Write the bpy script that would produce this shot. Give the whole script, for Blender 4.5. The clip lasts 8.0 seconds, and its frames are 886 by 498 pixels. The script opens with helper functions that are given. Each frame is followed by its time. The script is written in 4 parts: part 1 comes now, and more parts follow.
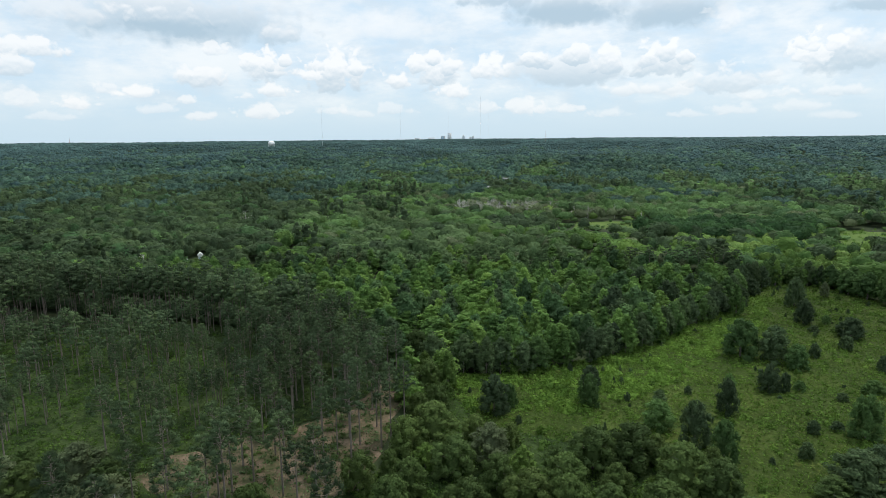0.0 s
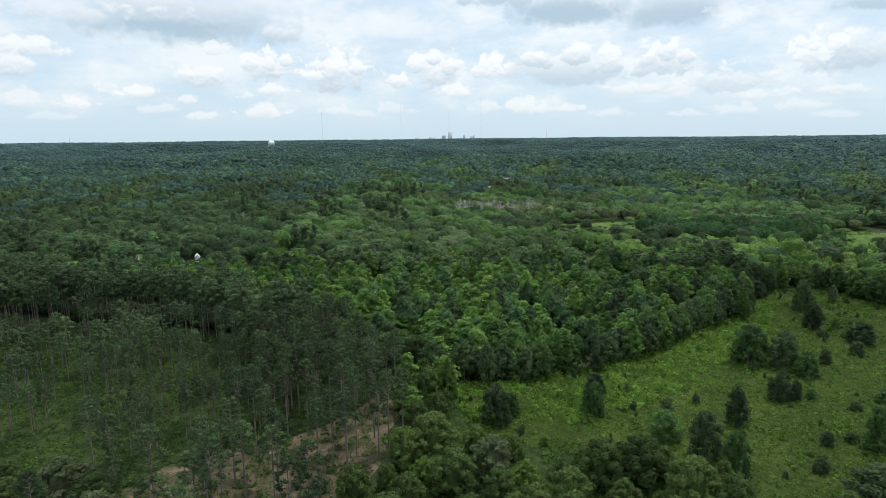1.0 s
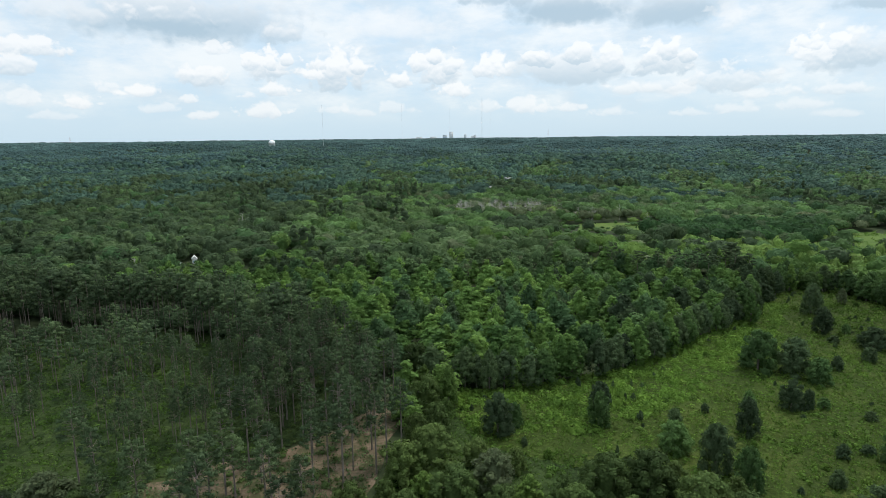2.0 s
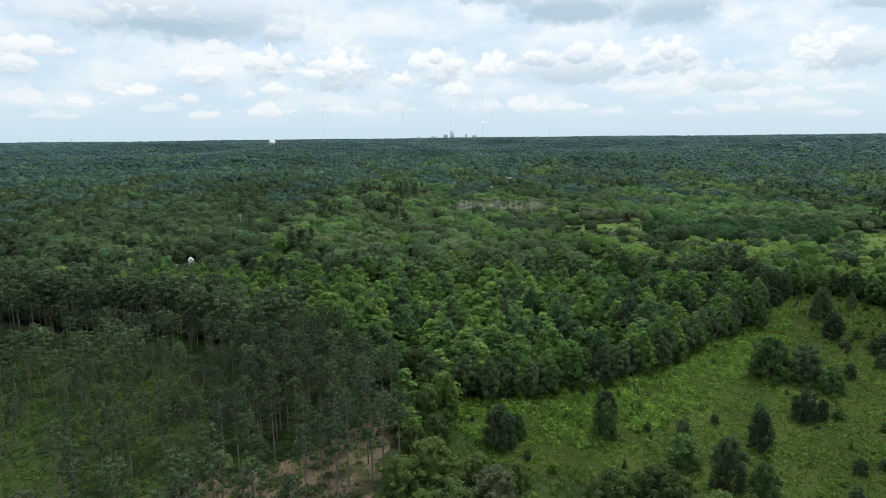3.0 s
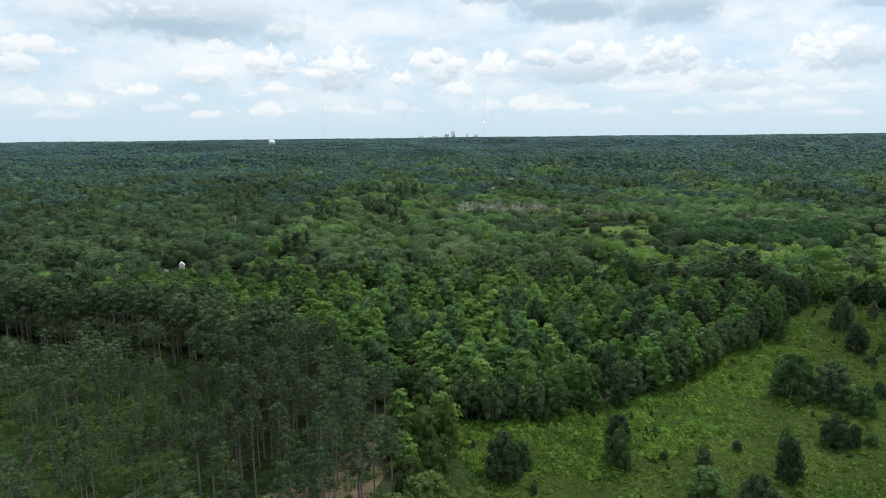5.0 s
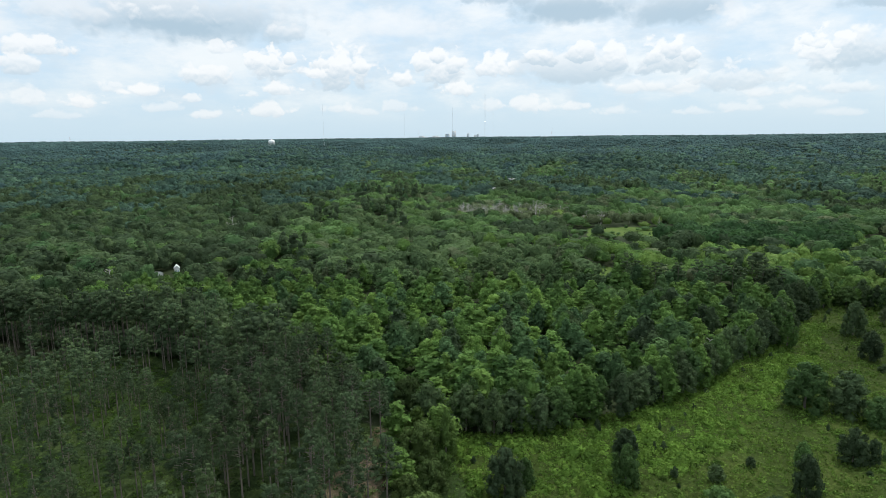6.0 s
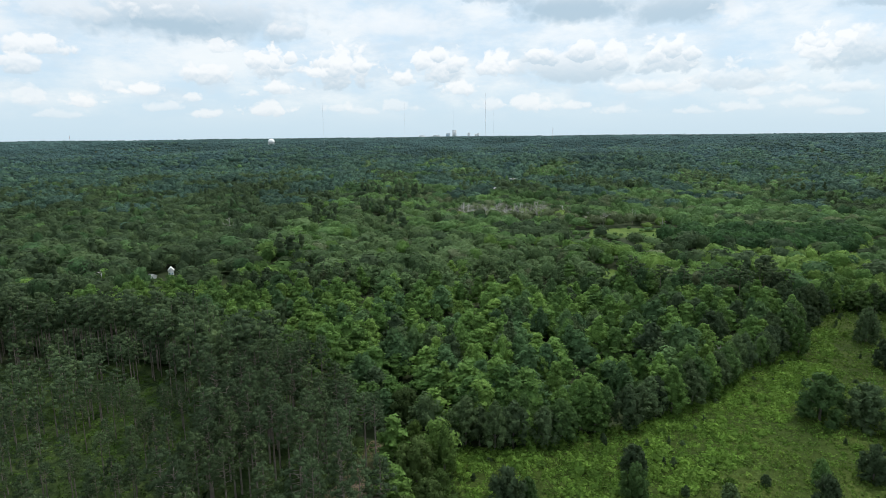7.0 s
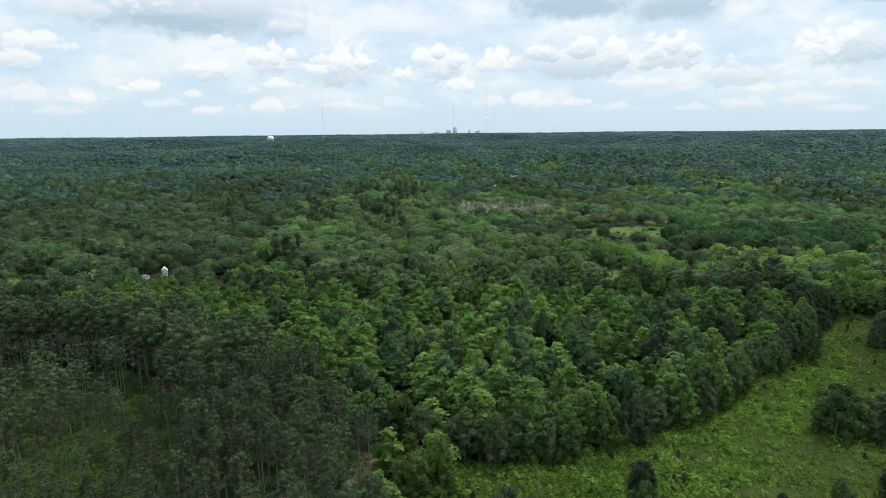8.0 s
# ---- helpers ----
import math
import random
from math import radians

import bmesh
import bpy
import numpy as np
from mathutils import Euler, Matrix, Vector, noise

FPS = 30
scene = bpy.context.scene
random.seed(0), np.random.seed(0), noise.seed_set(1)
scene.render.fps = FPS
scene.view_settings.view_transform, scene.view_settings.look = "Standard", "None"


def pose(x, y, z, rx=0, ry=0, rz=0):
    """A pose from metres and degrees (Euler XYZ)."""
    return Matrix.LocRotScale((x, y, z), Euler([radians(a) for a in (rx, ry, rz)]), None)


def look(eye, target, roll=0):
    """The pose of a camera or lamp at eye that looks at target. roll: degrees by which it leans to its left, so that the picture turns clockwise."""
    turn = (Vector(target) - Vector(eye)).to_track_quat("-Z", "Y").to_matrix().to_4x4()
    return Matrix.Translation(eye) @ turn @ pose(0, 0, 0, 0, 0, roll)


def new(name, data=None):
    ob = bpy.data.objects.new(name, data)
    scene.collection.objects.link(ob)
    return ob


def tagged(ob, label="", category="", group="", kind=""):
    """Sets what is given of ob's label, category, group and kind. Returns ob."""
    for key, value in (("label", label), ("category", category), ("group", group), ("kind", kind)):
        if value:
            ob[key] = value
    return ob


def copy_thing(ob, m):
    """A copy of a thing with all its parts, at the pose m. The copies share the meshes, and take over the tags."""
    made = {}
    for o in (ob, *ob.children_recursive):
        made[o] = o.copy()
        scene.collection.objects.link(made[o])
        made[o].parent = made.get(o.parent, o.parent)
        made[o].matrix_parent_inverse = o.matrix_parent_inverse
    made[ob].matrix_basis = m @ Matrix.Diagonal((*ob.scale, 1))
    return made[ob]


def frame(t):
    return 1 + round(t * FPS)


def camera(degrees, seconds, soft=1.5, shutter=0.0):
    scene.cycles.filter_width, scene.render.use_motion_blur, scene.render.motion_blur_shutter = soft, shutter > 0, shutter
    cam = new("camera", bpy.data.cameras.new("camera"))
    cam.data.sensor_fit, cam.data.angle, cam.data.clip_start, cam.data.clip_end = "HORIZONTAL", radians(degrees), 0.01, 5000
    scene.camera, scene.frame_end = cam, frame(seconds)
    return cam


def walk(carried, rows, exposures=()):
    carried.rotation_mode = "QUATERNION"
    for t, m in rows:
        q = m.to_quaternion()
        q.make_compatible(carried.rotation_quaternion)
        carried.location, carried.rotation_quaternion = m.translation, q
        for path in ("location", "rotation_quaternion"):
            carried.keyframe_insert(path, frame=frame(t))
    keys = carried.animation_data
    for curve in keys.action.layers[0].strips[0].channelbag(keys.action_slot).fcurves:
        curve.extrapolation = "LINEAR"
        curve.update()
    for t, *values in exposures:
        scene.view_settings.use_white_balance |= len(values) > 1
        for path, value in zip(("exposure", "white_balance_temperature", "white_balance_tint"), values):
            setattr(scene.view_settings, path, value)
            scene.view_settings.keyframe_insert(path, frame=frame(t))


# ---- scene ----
cam = camera(72.0, 8.0, soft=0.7)
PATH = [
    (0.0, 0.00, 0.00, 95.00, 79.669, 0.530, 0.000),
    (0.5, 0.13, 3.51, 95.18, 79.653, 0.548, 0.020),
    (1.0, 0.28, 7.12, 95.35, 79.629, 0.568, 0.062),
    (1.5, 0.44, 10.83, 95.51, 79.602, 0.585, 0.112),
    (3.0, 0.97, 22.55, 95.98, 79.533, 0.612, 0.240),
    (3.5, 1.18, 26.66, 96.13, 79.518, 0.618, 0.278),
    (4.0, 1.39, 30.86, 96.27, 79.502, 0.620, 0.308),
    (4.5, 1.62, 35.16, 96.40, 79.496, 0.620, 0.335),
    (6.0, 2.37, 48.64, 96.78, 79.478, 0.612, 0.428),
    (6.5, 2.64, 53.33, 96.89, 79.452, 0.610, 0.458),
    (7.0, 2.92, 58.12, 97.00, 79.410, 0.610, 0.485),
    (7.5, 3.22, 63.01, 97.11, 79.352, 0.610, 0.512),
    (8.0, 3.53, 68.00, 97.21, 79.123, 0.610, 0.533),
]
walk(cam, [(t, pose(x, y, z, rx, ry, rz)) for t, x, y, z, rx, ry, rz in PATH], exposures=[(0.0, 0.12), (8.0, 0.12)])

# ---------------------------------------------------------------- light
SUN_EL, SUN_AZ = radians(60), radians(42)
sun = new("sun", bpy.data.lights.new("sun", "SUN"))
sun.data.energy, sun.data.angle, sun.data.color = 2.4, radians(8), (1.0, 0.95, 0.87)
sun.matrix_world = look((math.sin(SUN_AZ) * math.cos(SUN_EL) * 900, math.cos(SUN_AZ) * math.cos(SUN_EL) * 900, math.sin(SUN_EL) * 900), (0, 0, 0))


def node(tree, kind, **values):
    n = tree.nodes.new(kind)
    for key, value in values.items():
        setattr(n, key, value)
    return n


class Maths:
    """Short writing of value nodes in one node tree."""

    def __init__(self, tree):
        self.tree = tree

    def do(self, operation, a, b=None, c=None, clamp=False):
        n = node(self.tree, "ShaderNodeMath", operation=operation, use_clamp=clamp)
        for k, v in enumerate((a, b, c)):
            if v is None:
                continue
            if isinstance(v, (int, float)):
                n.inputs[k].default_value = v
            else:
                self.tree.links.new(v, n.inputs[k])
        return n.outputs[0]

    def step(self, v, lo, hi, to_lo=0.0, to_hi=1.0):
        n = node(self.tree, "ShaderNodeMapRange", interpolation_type="SMOOTHSTEP")
        self.tree.links.new(v, n.inputs[0])
        for k, value in zip((1, 2, 3, 4), (lo, hi, to_lo, to_hi)):
            n.inputs[k].default_value = value
        return n.outputs[0]

    def mix(self, fac, a, b, blend="MIX"):
        n = node(self.tree, "ShaderNodeMix", data_type="RGBA", blend_type=blend)
        for socket, v in ((n.inputs[0], fac), (n.inputs[6], a), (n.inputs[7], b)):
            if isinstance(v, (int, float)):
                socket.default_value = v
            elif isinstance(v, tuple):
                socket.default_value = (*v, 1.0)
            else:
                self.tree.links.new(v, socket)
        return n.outputs[2]

    def noise(self, vector, scale, detail=4.0, rough=0.55):
        n = node(self.tree, "ShaderNodeTexNoise")
        n.inputs["Scale"].default_value, n.inputs["Detail"].default_value = scale, detail
        n.inputs["Roughness"].default_value = rough
        self.tree.links.new(vector, n.inputs["Vector"])
        return n.outputs["Fac"]


def build_sky():
    world = bpy.data.worlds.new("sky")
    scene.world = world
    world.use_nodes = True
    tree = world.node_tree
    tree.nodes.clear()
    m = Maths(tree)
    link = tree.links.new
    coords = node(tree, "ShaderNodeTexCoord").outputs["Generated"]
    xyz = node(tree, "ShaderNodeSeparateXYZ")
    link(coords, xyz.inputs[0])
    azimuth = m.do("ARCTAN2", xyz.outputs[0], xyz.outputs[1])
    rise = m.do("ARCSINE", xyz.outputs[2])
    up = m.do("MAXIMUM", rise, 0.0)
    # clouds get flatter and finer towards the horizon
    flat = node(tree, "ShaderNodeCombineXYZ")
    link(m.do("MULTIPLY", azimuth, 6.0), flat.inputs[0])
    link(m.do("MULTIPLY", rise, 14.0), flat.inputs[1])
    puff = node(tree, "ShaderNodeCombineXYZ")
    link(m.do("MULTIPLY", azimuth, 14.0), puff.inputs[0])
    link(m.do("MULTIPLY", rise, 17.0), puff.inputs[1])
    lifted = node(tree, "ShaderNodeCombineXYZ")
    link(m.do("MULTIPLY", azimuth, 14.0), lifted.inputs[0])
    link(m.do("MULTIPLY_ADD", rise, 17.0, 0.07), lifted.inputs[1])
    def cauliflower(vector):
        warp = m.noise(vector, 2.4, 4.0, 0.55)
        moved = node(tree, "ShaderNodeVectorMath", operation="MULTIPLY_ADD")
        link(warp, moved.inputs[0])
        moved.inputs[1].default_value = (0.5, 0.5, 0.0)
        link(vector, moved.inputs[2])
        cells = []
        for scale in (2.2, 5.5):
            cell = node(tree, "ShaderNodeTexVoronoi", feature="SMOOTH_F1", voronoi_dimensions="2D")
            cell.inputs["Scale"].default_value, cell.inputs["Smoothness"].default_value = scale, 0.25
            link(moved.outputs[0], cell.inputs["Vector"])
            cells.append(cell.outputs["Distance"])
        fine = m.noise(vector, 6.0, 5.0, 0.6)
        return m.do("ADD", m.do("SUBTRACT", m.do("MULTIPLY", fine, 0.55), m.do("MULTIPLY", cells[0], 0.75)), m.do("SUBTRACT", 0.85, m.do("MULTIPLY", cells[1], 0.35)))

    billow, above = cauliflower(puff.outputs[0]), cauliflower(lifted.outputs[0])
    relief = m.do("MULTIPLY", m.do("SUBTRACT", billow, above), 0.62)
    veil = m.noise(flat.outputs[0], 1.1, 6.0, 0.6)
    edge = m.do("MULTIPLY", m.do("SUBTRACT", billow, 0.68), 1.5)

    clear = node(tree, "ShaderNodeTexSky", sky_type="NISHITA", sun_disc=False)
    clear.sun_elevation, clear.sun_rotation = SUN_EL, SUN_AZ
    clear.air_density, clear.dust_density = 1.0, 2.0

    # thin high veil, pale blue to white
    haze = m.mix(m.step(veil, 0.36, 0.66), (0.60, 0.77, 0.92), (0.86, 0.92, 0.96))
    haze = m.mix(m.step(up, 0.0, 0.12), (0.61, 0.775, 0.89), haze)
    cover = m.step(up, 0.10, 0.32)
    wide = m.noise(flat.outputs[0], 0.75, 5.0, 0.5)
    grey = m.mix(m.step(wide, 0.46, 0.62), (0.86, 0.92, 0.96), (0.60, 0.70, 0.77))
    colour = m.mix(m.do("MULTIPLY", m.do("MULTIPLY", cover, m.step(wide, 0.40, 0.52)), 0.5), haze, grey)

    band = m.noise(flat.outputs[0], 2.0, 6.0, 0.58)
    soft = m.do("MULTIPLY", m.step(band, 0.44, 0.62), m.step(up, 0.02, 0.07))
    colour = m.mix(m.do("MULTIPLY", soft, 0.55), colour, m.mix(m.step(veil, 0.42, 0.60), (0.66, 0.77, 0.86), (0.90, 0.95, 0.98)))

    group = bpy.data.node_groups.new("cumulus", "ShaderNodeTree")
    for name, kind in (("Back", "NodeSocketColor"), ("Azimuth", "NodeSocketFloat"), ("Rise", "NodeSocketFloat"), ("Edge", "NodeSocketFloat"),
                       ("Relief", "NodeSocketFloat"), ("A", "NodeSocketFloat"), ("E", "NodeSocketFloat"), ("W", "NodeSocketFloat"),
                       ("H", "NodeSocketFloat"), ("Dark", "NodeSocketFloat"), ("Thick", "NodeSocketFloat"), ("Soft", "NodeSocketFloat")):
        group.interface.new_socket(name, in_out="INPUT", socket_type=kind)
    group.interface.new_socket("Colour", in_out="OUTPUT", socket_type="NodeSocketColor")
    g = Maths(group)
    given, out = node(group, "NodeGroupInput"), node(group, "NodeGroupOutput")
    gi = given.outputs
    u = g.do("DIVIDE", g.do("SUBTRACT", gi["Azimuth"], gi["A"]), gi["W"])
    v = g.do("DIVIDE", g.do("SUBTRACT", gi["Rise"], gi["E"]), gi["H"])
    below = g.do("MULTIPLY", g.do("MINIMUM", v, 0.0), 1.9)
    tall = g.do("ADD", g.do("MAXIMUM", v, 0.0), below)
    far = g.do("SQRT", g.do("ADD", g.do("MULTIPLY", u, u), g.do("MULTIPLY", tall, tall)))
    body = g.do("ADD", g.do("SUBTRACT", 0.90, far), g.do("MULTIPLY", gi["Edge"], 0.75))
    cover = g.do("MULTIPLY", g.do("SMOOTH_MIN", 1.0, g.do("MAXIMUM", g.do("DIVIDE", body, gi["Soft"]), 0.0), 0.25), gi["Thick"])
    lit = g.do("ADD", g.do("MULTIPLY_ADD", v, 0.62, g.do("MULTIPLY_ADD", gi["Dark"], -0.8, 0.82)), g.do("MULTIPLY", gi["Relief"], g.do("MULTIPLY_ADD", gi["Dark"], -0.6, 1.0)))
    shade = g.mix(gi["Dark"], (0.70, 0.80, 0.89), (0.43, 0.57, 0.68))
    tone = g.mix(g.step(lit, 0.05, 0.75), shade, (0.94, 0.965, 0.985))
    group.links.new(g.mix(cover, gi["Back"], tone), out.inputs[0])

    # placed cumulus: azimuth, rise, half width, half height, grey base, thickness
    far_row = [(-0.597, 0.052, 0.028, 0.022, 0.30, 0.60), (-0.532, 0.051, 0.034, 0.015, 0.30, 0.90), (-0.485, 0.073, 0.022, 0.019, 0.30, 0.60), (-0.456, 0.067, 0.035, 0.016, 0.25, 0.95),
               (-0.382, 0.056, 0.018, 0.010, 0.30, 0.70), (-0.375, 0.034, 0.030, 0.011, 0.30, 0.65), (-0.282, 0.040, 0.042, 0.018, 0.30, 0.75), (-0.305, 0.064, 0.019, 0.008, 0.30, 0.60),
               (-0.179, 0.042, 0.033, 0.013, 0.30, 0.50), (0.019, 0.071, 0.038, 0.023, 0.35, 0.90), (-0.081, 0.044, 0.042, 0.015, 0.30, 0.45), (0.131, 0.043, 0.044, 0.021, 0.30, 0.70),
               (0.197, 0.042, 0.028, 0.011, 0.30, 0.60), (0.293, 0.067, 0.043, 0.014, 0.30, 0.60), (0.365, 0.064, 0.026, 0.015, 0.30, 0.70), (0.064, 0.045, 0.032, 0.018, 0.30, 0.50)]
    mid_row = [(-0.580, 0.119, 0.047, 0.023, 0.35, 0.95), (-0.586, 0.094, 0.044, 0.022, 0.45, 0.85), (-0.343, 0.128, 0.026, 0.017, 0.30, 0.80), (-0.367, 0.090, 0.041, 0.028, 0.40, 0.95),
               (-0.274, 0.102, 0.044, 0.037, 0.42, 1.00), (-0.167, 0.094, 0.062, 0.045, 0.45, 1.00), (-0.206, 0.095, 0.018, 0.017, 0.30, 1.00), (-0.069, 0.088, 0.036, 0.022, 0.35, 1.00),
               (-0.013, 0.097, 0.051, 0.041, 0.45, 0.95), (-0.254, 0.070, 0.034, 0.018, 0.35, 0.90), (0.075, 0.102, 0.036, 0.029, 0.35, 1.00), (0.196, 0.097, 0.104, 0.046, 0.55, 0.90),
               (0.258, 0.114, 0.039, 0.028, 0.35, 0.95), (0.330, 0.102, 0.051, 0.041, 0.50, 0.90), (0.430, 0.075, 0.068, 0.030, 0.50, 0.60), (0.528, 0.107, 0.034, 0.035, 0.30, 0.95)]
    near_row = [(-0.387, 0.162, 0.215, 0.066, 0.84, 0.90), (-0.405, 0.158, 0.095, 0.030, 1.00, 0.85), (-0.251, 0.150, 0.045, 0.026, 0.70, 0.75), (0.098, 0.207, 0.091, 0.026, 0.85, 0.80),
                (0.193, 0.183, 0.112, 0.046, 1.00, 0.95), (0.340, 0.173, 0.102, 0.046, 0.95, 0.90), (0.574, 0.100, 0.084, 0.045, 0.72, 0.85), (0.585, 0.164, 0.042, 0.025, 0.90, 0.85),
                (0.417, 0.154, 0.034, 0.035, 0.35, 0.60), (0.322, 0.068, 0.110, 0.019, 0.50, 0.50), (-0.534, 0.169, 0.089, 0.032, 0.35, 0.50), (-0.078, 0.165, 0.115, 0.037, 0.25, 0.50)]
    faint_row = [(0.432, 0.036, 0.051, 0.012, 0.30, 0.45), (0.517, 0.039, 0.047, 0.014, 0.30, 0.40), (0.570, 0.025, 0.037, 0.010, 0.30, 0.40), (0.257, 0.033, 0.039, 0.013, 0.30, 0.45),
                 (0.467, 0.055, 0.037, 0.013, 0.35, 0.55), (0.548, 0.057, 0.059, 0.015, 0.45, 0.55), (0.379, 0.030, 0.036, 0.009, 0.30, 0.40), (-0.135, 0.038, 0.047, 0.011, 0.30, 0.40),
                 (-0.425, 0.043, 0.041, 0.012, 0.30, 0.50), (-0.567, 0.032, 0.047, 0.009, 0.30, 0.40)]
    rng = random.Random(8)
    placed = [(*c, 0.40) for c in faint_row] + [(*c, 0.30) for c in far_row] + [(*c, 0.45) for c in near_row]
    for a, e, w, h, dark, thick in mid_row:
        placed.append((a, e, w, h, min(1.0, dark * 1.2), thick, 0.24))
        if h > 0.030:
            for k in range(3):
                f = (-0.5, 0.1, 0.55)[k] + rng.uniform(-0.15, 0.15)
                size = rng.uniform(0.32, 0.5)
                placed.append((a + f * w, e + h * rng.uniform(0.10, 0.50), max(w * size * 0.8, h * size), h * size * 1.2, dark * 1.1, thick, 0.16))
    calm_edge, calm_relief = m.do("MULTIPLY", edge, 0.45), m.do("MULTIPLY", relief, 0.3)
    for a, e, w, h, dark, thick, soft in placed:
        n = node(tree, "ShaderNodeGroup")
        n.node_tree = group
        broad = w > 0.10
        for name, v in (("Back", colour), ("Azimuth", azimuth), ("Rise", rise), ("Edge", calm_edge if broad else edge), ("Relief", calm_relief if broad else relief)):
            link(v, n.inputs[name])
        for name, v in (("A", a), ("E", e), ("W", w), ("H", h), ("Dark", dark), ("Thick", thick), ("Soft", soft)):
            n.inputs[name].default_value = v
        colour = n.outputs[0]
    blue = node(tree, "ShaderNodeBackground")
    link(clear.outputs[0], blue.inputs[0])
    blue.inputs[1].default_value = 0.1
    cloud = node(tree, "ShaderNodeBackground")
    link(colour, cloud.inputs[0])
    # thin bright cloud overhead, as under any hazy noon sky
    link(m.step(up, 0.30, 1.10, 1.0, 1.65), cloud.inputs[1])
    both = node(tree, "ShaderNodeMixShader")
    both.inputs[0].default_value = 0.88
    link(blue.outputs[0], both.inputs[1])
    link(cloud.outputs[0], both.inputs[2])
    link(both.outputs[0], node(tree, "ShaderNodeOutputWorld").inputs[0])


build_sky()


# ---------------------------------------------------------------- materials
def material(name):
    mat = bpy.data.materials.new(name)
    mat.use_nodes = True
    tree = mat.node_tree
    shader = tree.nodes["Principled BSDF"]
    return mat, tree, shader, Maths(tree)


def ramp(tree, fac, stops):
    n = node(tree, "ShaderNodeValToRGB")
    els = n.color_ramp.elements
    while len(els) < len(stops):
        els.new(0.5)
    for el, (at, c) in zip(els, stops):
        el.position, el.color = at, (*c, 1.0)
    tree.links.new(fac, n.inputs[0])
    return n.outputs[0]


def leaf_material(name, dark, mean, light, glow=0.42, gloss=0.08, relief=0.9, speckle=0.6):
    """Foliage: hue by tree, lightness by leaf clump, with a slow drift over the stand."""
    mat, tree, shader, m = material(name)
    info, geo = node(tree, "ShaderNodeObjectInfo"), node(tree, "ShaderNodeNewGeometry")
    own = node(tree, "ShaderNodeAttribute", attribute_name="tint")
    fac = m.do("FRACT", m.do("ADD", info.outputs["Random"], own.outputs["Fac"]))
    drift = m.noise(geo.outputs["Position"], 0.035, 3.0)
    fac = m.do("ADD", m.do("MULTIPLY", fac, 0.7), m.do("MULTIPLY_ADD", drift, 0.9, -0.3))
    c = ramp(tree, fac, [(0.0, dark), (0.5, mean), (1.0, light)])
    grain = m.noise(geo.outputs["Position"], 1.1, 4.0, 0.65)
    lift = m.do("MULTIPLY_ADD", geo.outputs["Random Per Island"], 0.30 * speckle, 0.95 - 0.15 * speckle)
    lift = m.do("MULTIPLY", lift, m.step(grain, 0.30, 0.70, 1.0 - 0.45 * speckle, 1.0 + 0.45 * speckle))
    lift = m.do("MULTIPLY", lift, m.do("MULTIPLY_ADD", m.do("FRACT", m.do("MULTIPLY", m.do("ADD", info.outputs["Random"], own.outputs["Fac"]), 7.31)), 0.46, 0.80))
    stand = m.noise(geo.outputs["Position"], 0.0045, 3.0, 0.5)
    lift = m.do("MULTIPLY", lift, m.step(stand, 0.34, 0.66, 0.86, 1.20))
    vary = node(tree, "ShaderNodeHueSaturation")
    tree.links.new(c, vary.inputs["Color"])
    tree.links.new(lift, vary.inputs["Value"])
    tree.links.new(vary.outputs[0], shader.inputs["Base Color"])
    shader.inputs["Roughness"].default_value = 0.7
    shader.inputs["Specular IOR Level"].default_value = gloss
    rough = m.noise(geo.outputs["Position"], relief, 4.0, 0.7)
    bump = node(tree, "ShaderNodeBump")
    bump.inputs["Strength"].default_value, bump.inputs["Distance"].default_value = 0.8, 0.45 / relief
    tree.links.new(rough, bump.inputs["Height"])
    tree.links.new(bump.outputs[0], shader.inputs["Normal"])
    back = node(tree, "ShaderNodeBsdfTranslucent")
    tree.links.new(vary.outputs[0], back.inputs[0])
    both = node(tree, "ShaderNodeMixShader")
    both.inputs[0].default_value = glow
    tree.links.new(shader.outputs[0], both.inputs[1])
    tree.links.new(back.outputs[0], both.inputs[2])
    tree.links.new(both.outputs[0], tree.nodes["Material Output"].inputs[0])
    return mat


def rough_material(name, stops, scale, fine, rough=0.9, bump=0.3, metal=0.0, depth=0.1):
    """Earth, bark, walls and the like: large patches and fine grain, with relief."""
    mat, tree, shader, m = material(name)
    at = node(tree, "ShaderNodeTexCoord").outputs["Object"]
    big, small = m.noise(at, scale, 5.0), m.noise(at, fine, 4.0, 0.65)
    fac = m.do("ADD", m.do("MULTIPLY", big, 0.65), m.do("MULTIPLY", small, 0.35))
    lo, hi = 0.32, 0.68
    c = ramp(tree, fac, [(lo + (hi - lo) * at_, col) for at_, col in stops])
    tree.links.new(c, shader.inputs["Base Color"])
    shader.inputs["Roughness"].default_value, shader.inputs["Metallic"].default_value = rough, metal
    shader.inputs["Specular IOR Level"].default_value = 0.15 if rough > 0.85 else 0.5
    n = node(tree, "ShaderNodeBump")
    n.inputs["Strength"].default_value, n.inputs["Distance"].default_value = bump, depth
    tree.links.new(small, n.inputs["Height"])
    tree.links.new(n.outputs[0], shader.inputs["Normal"])
    return mat


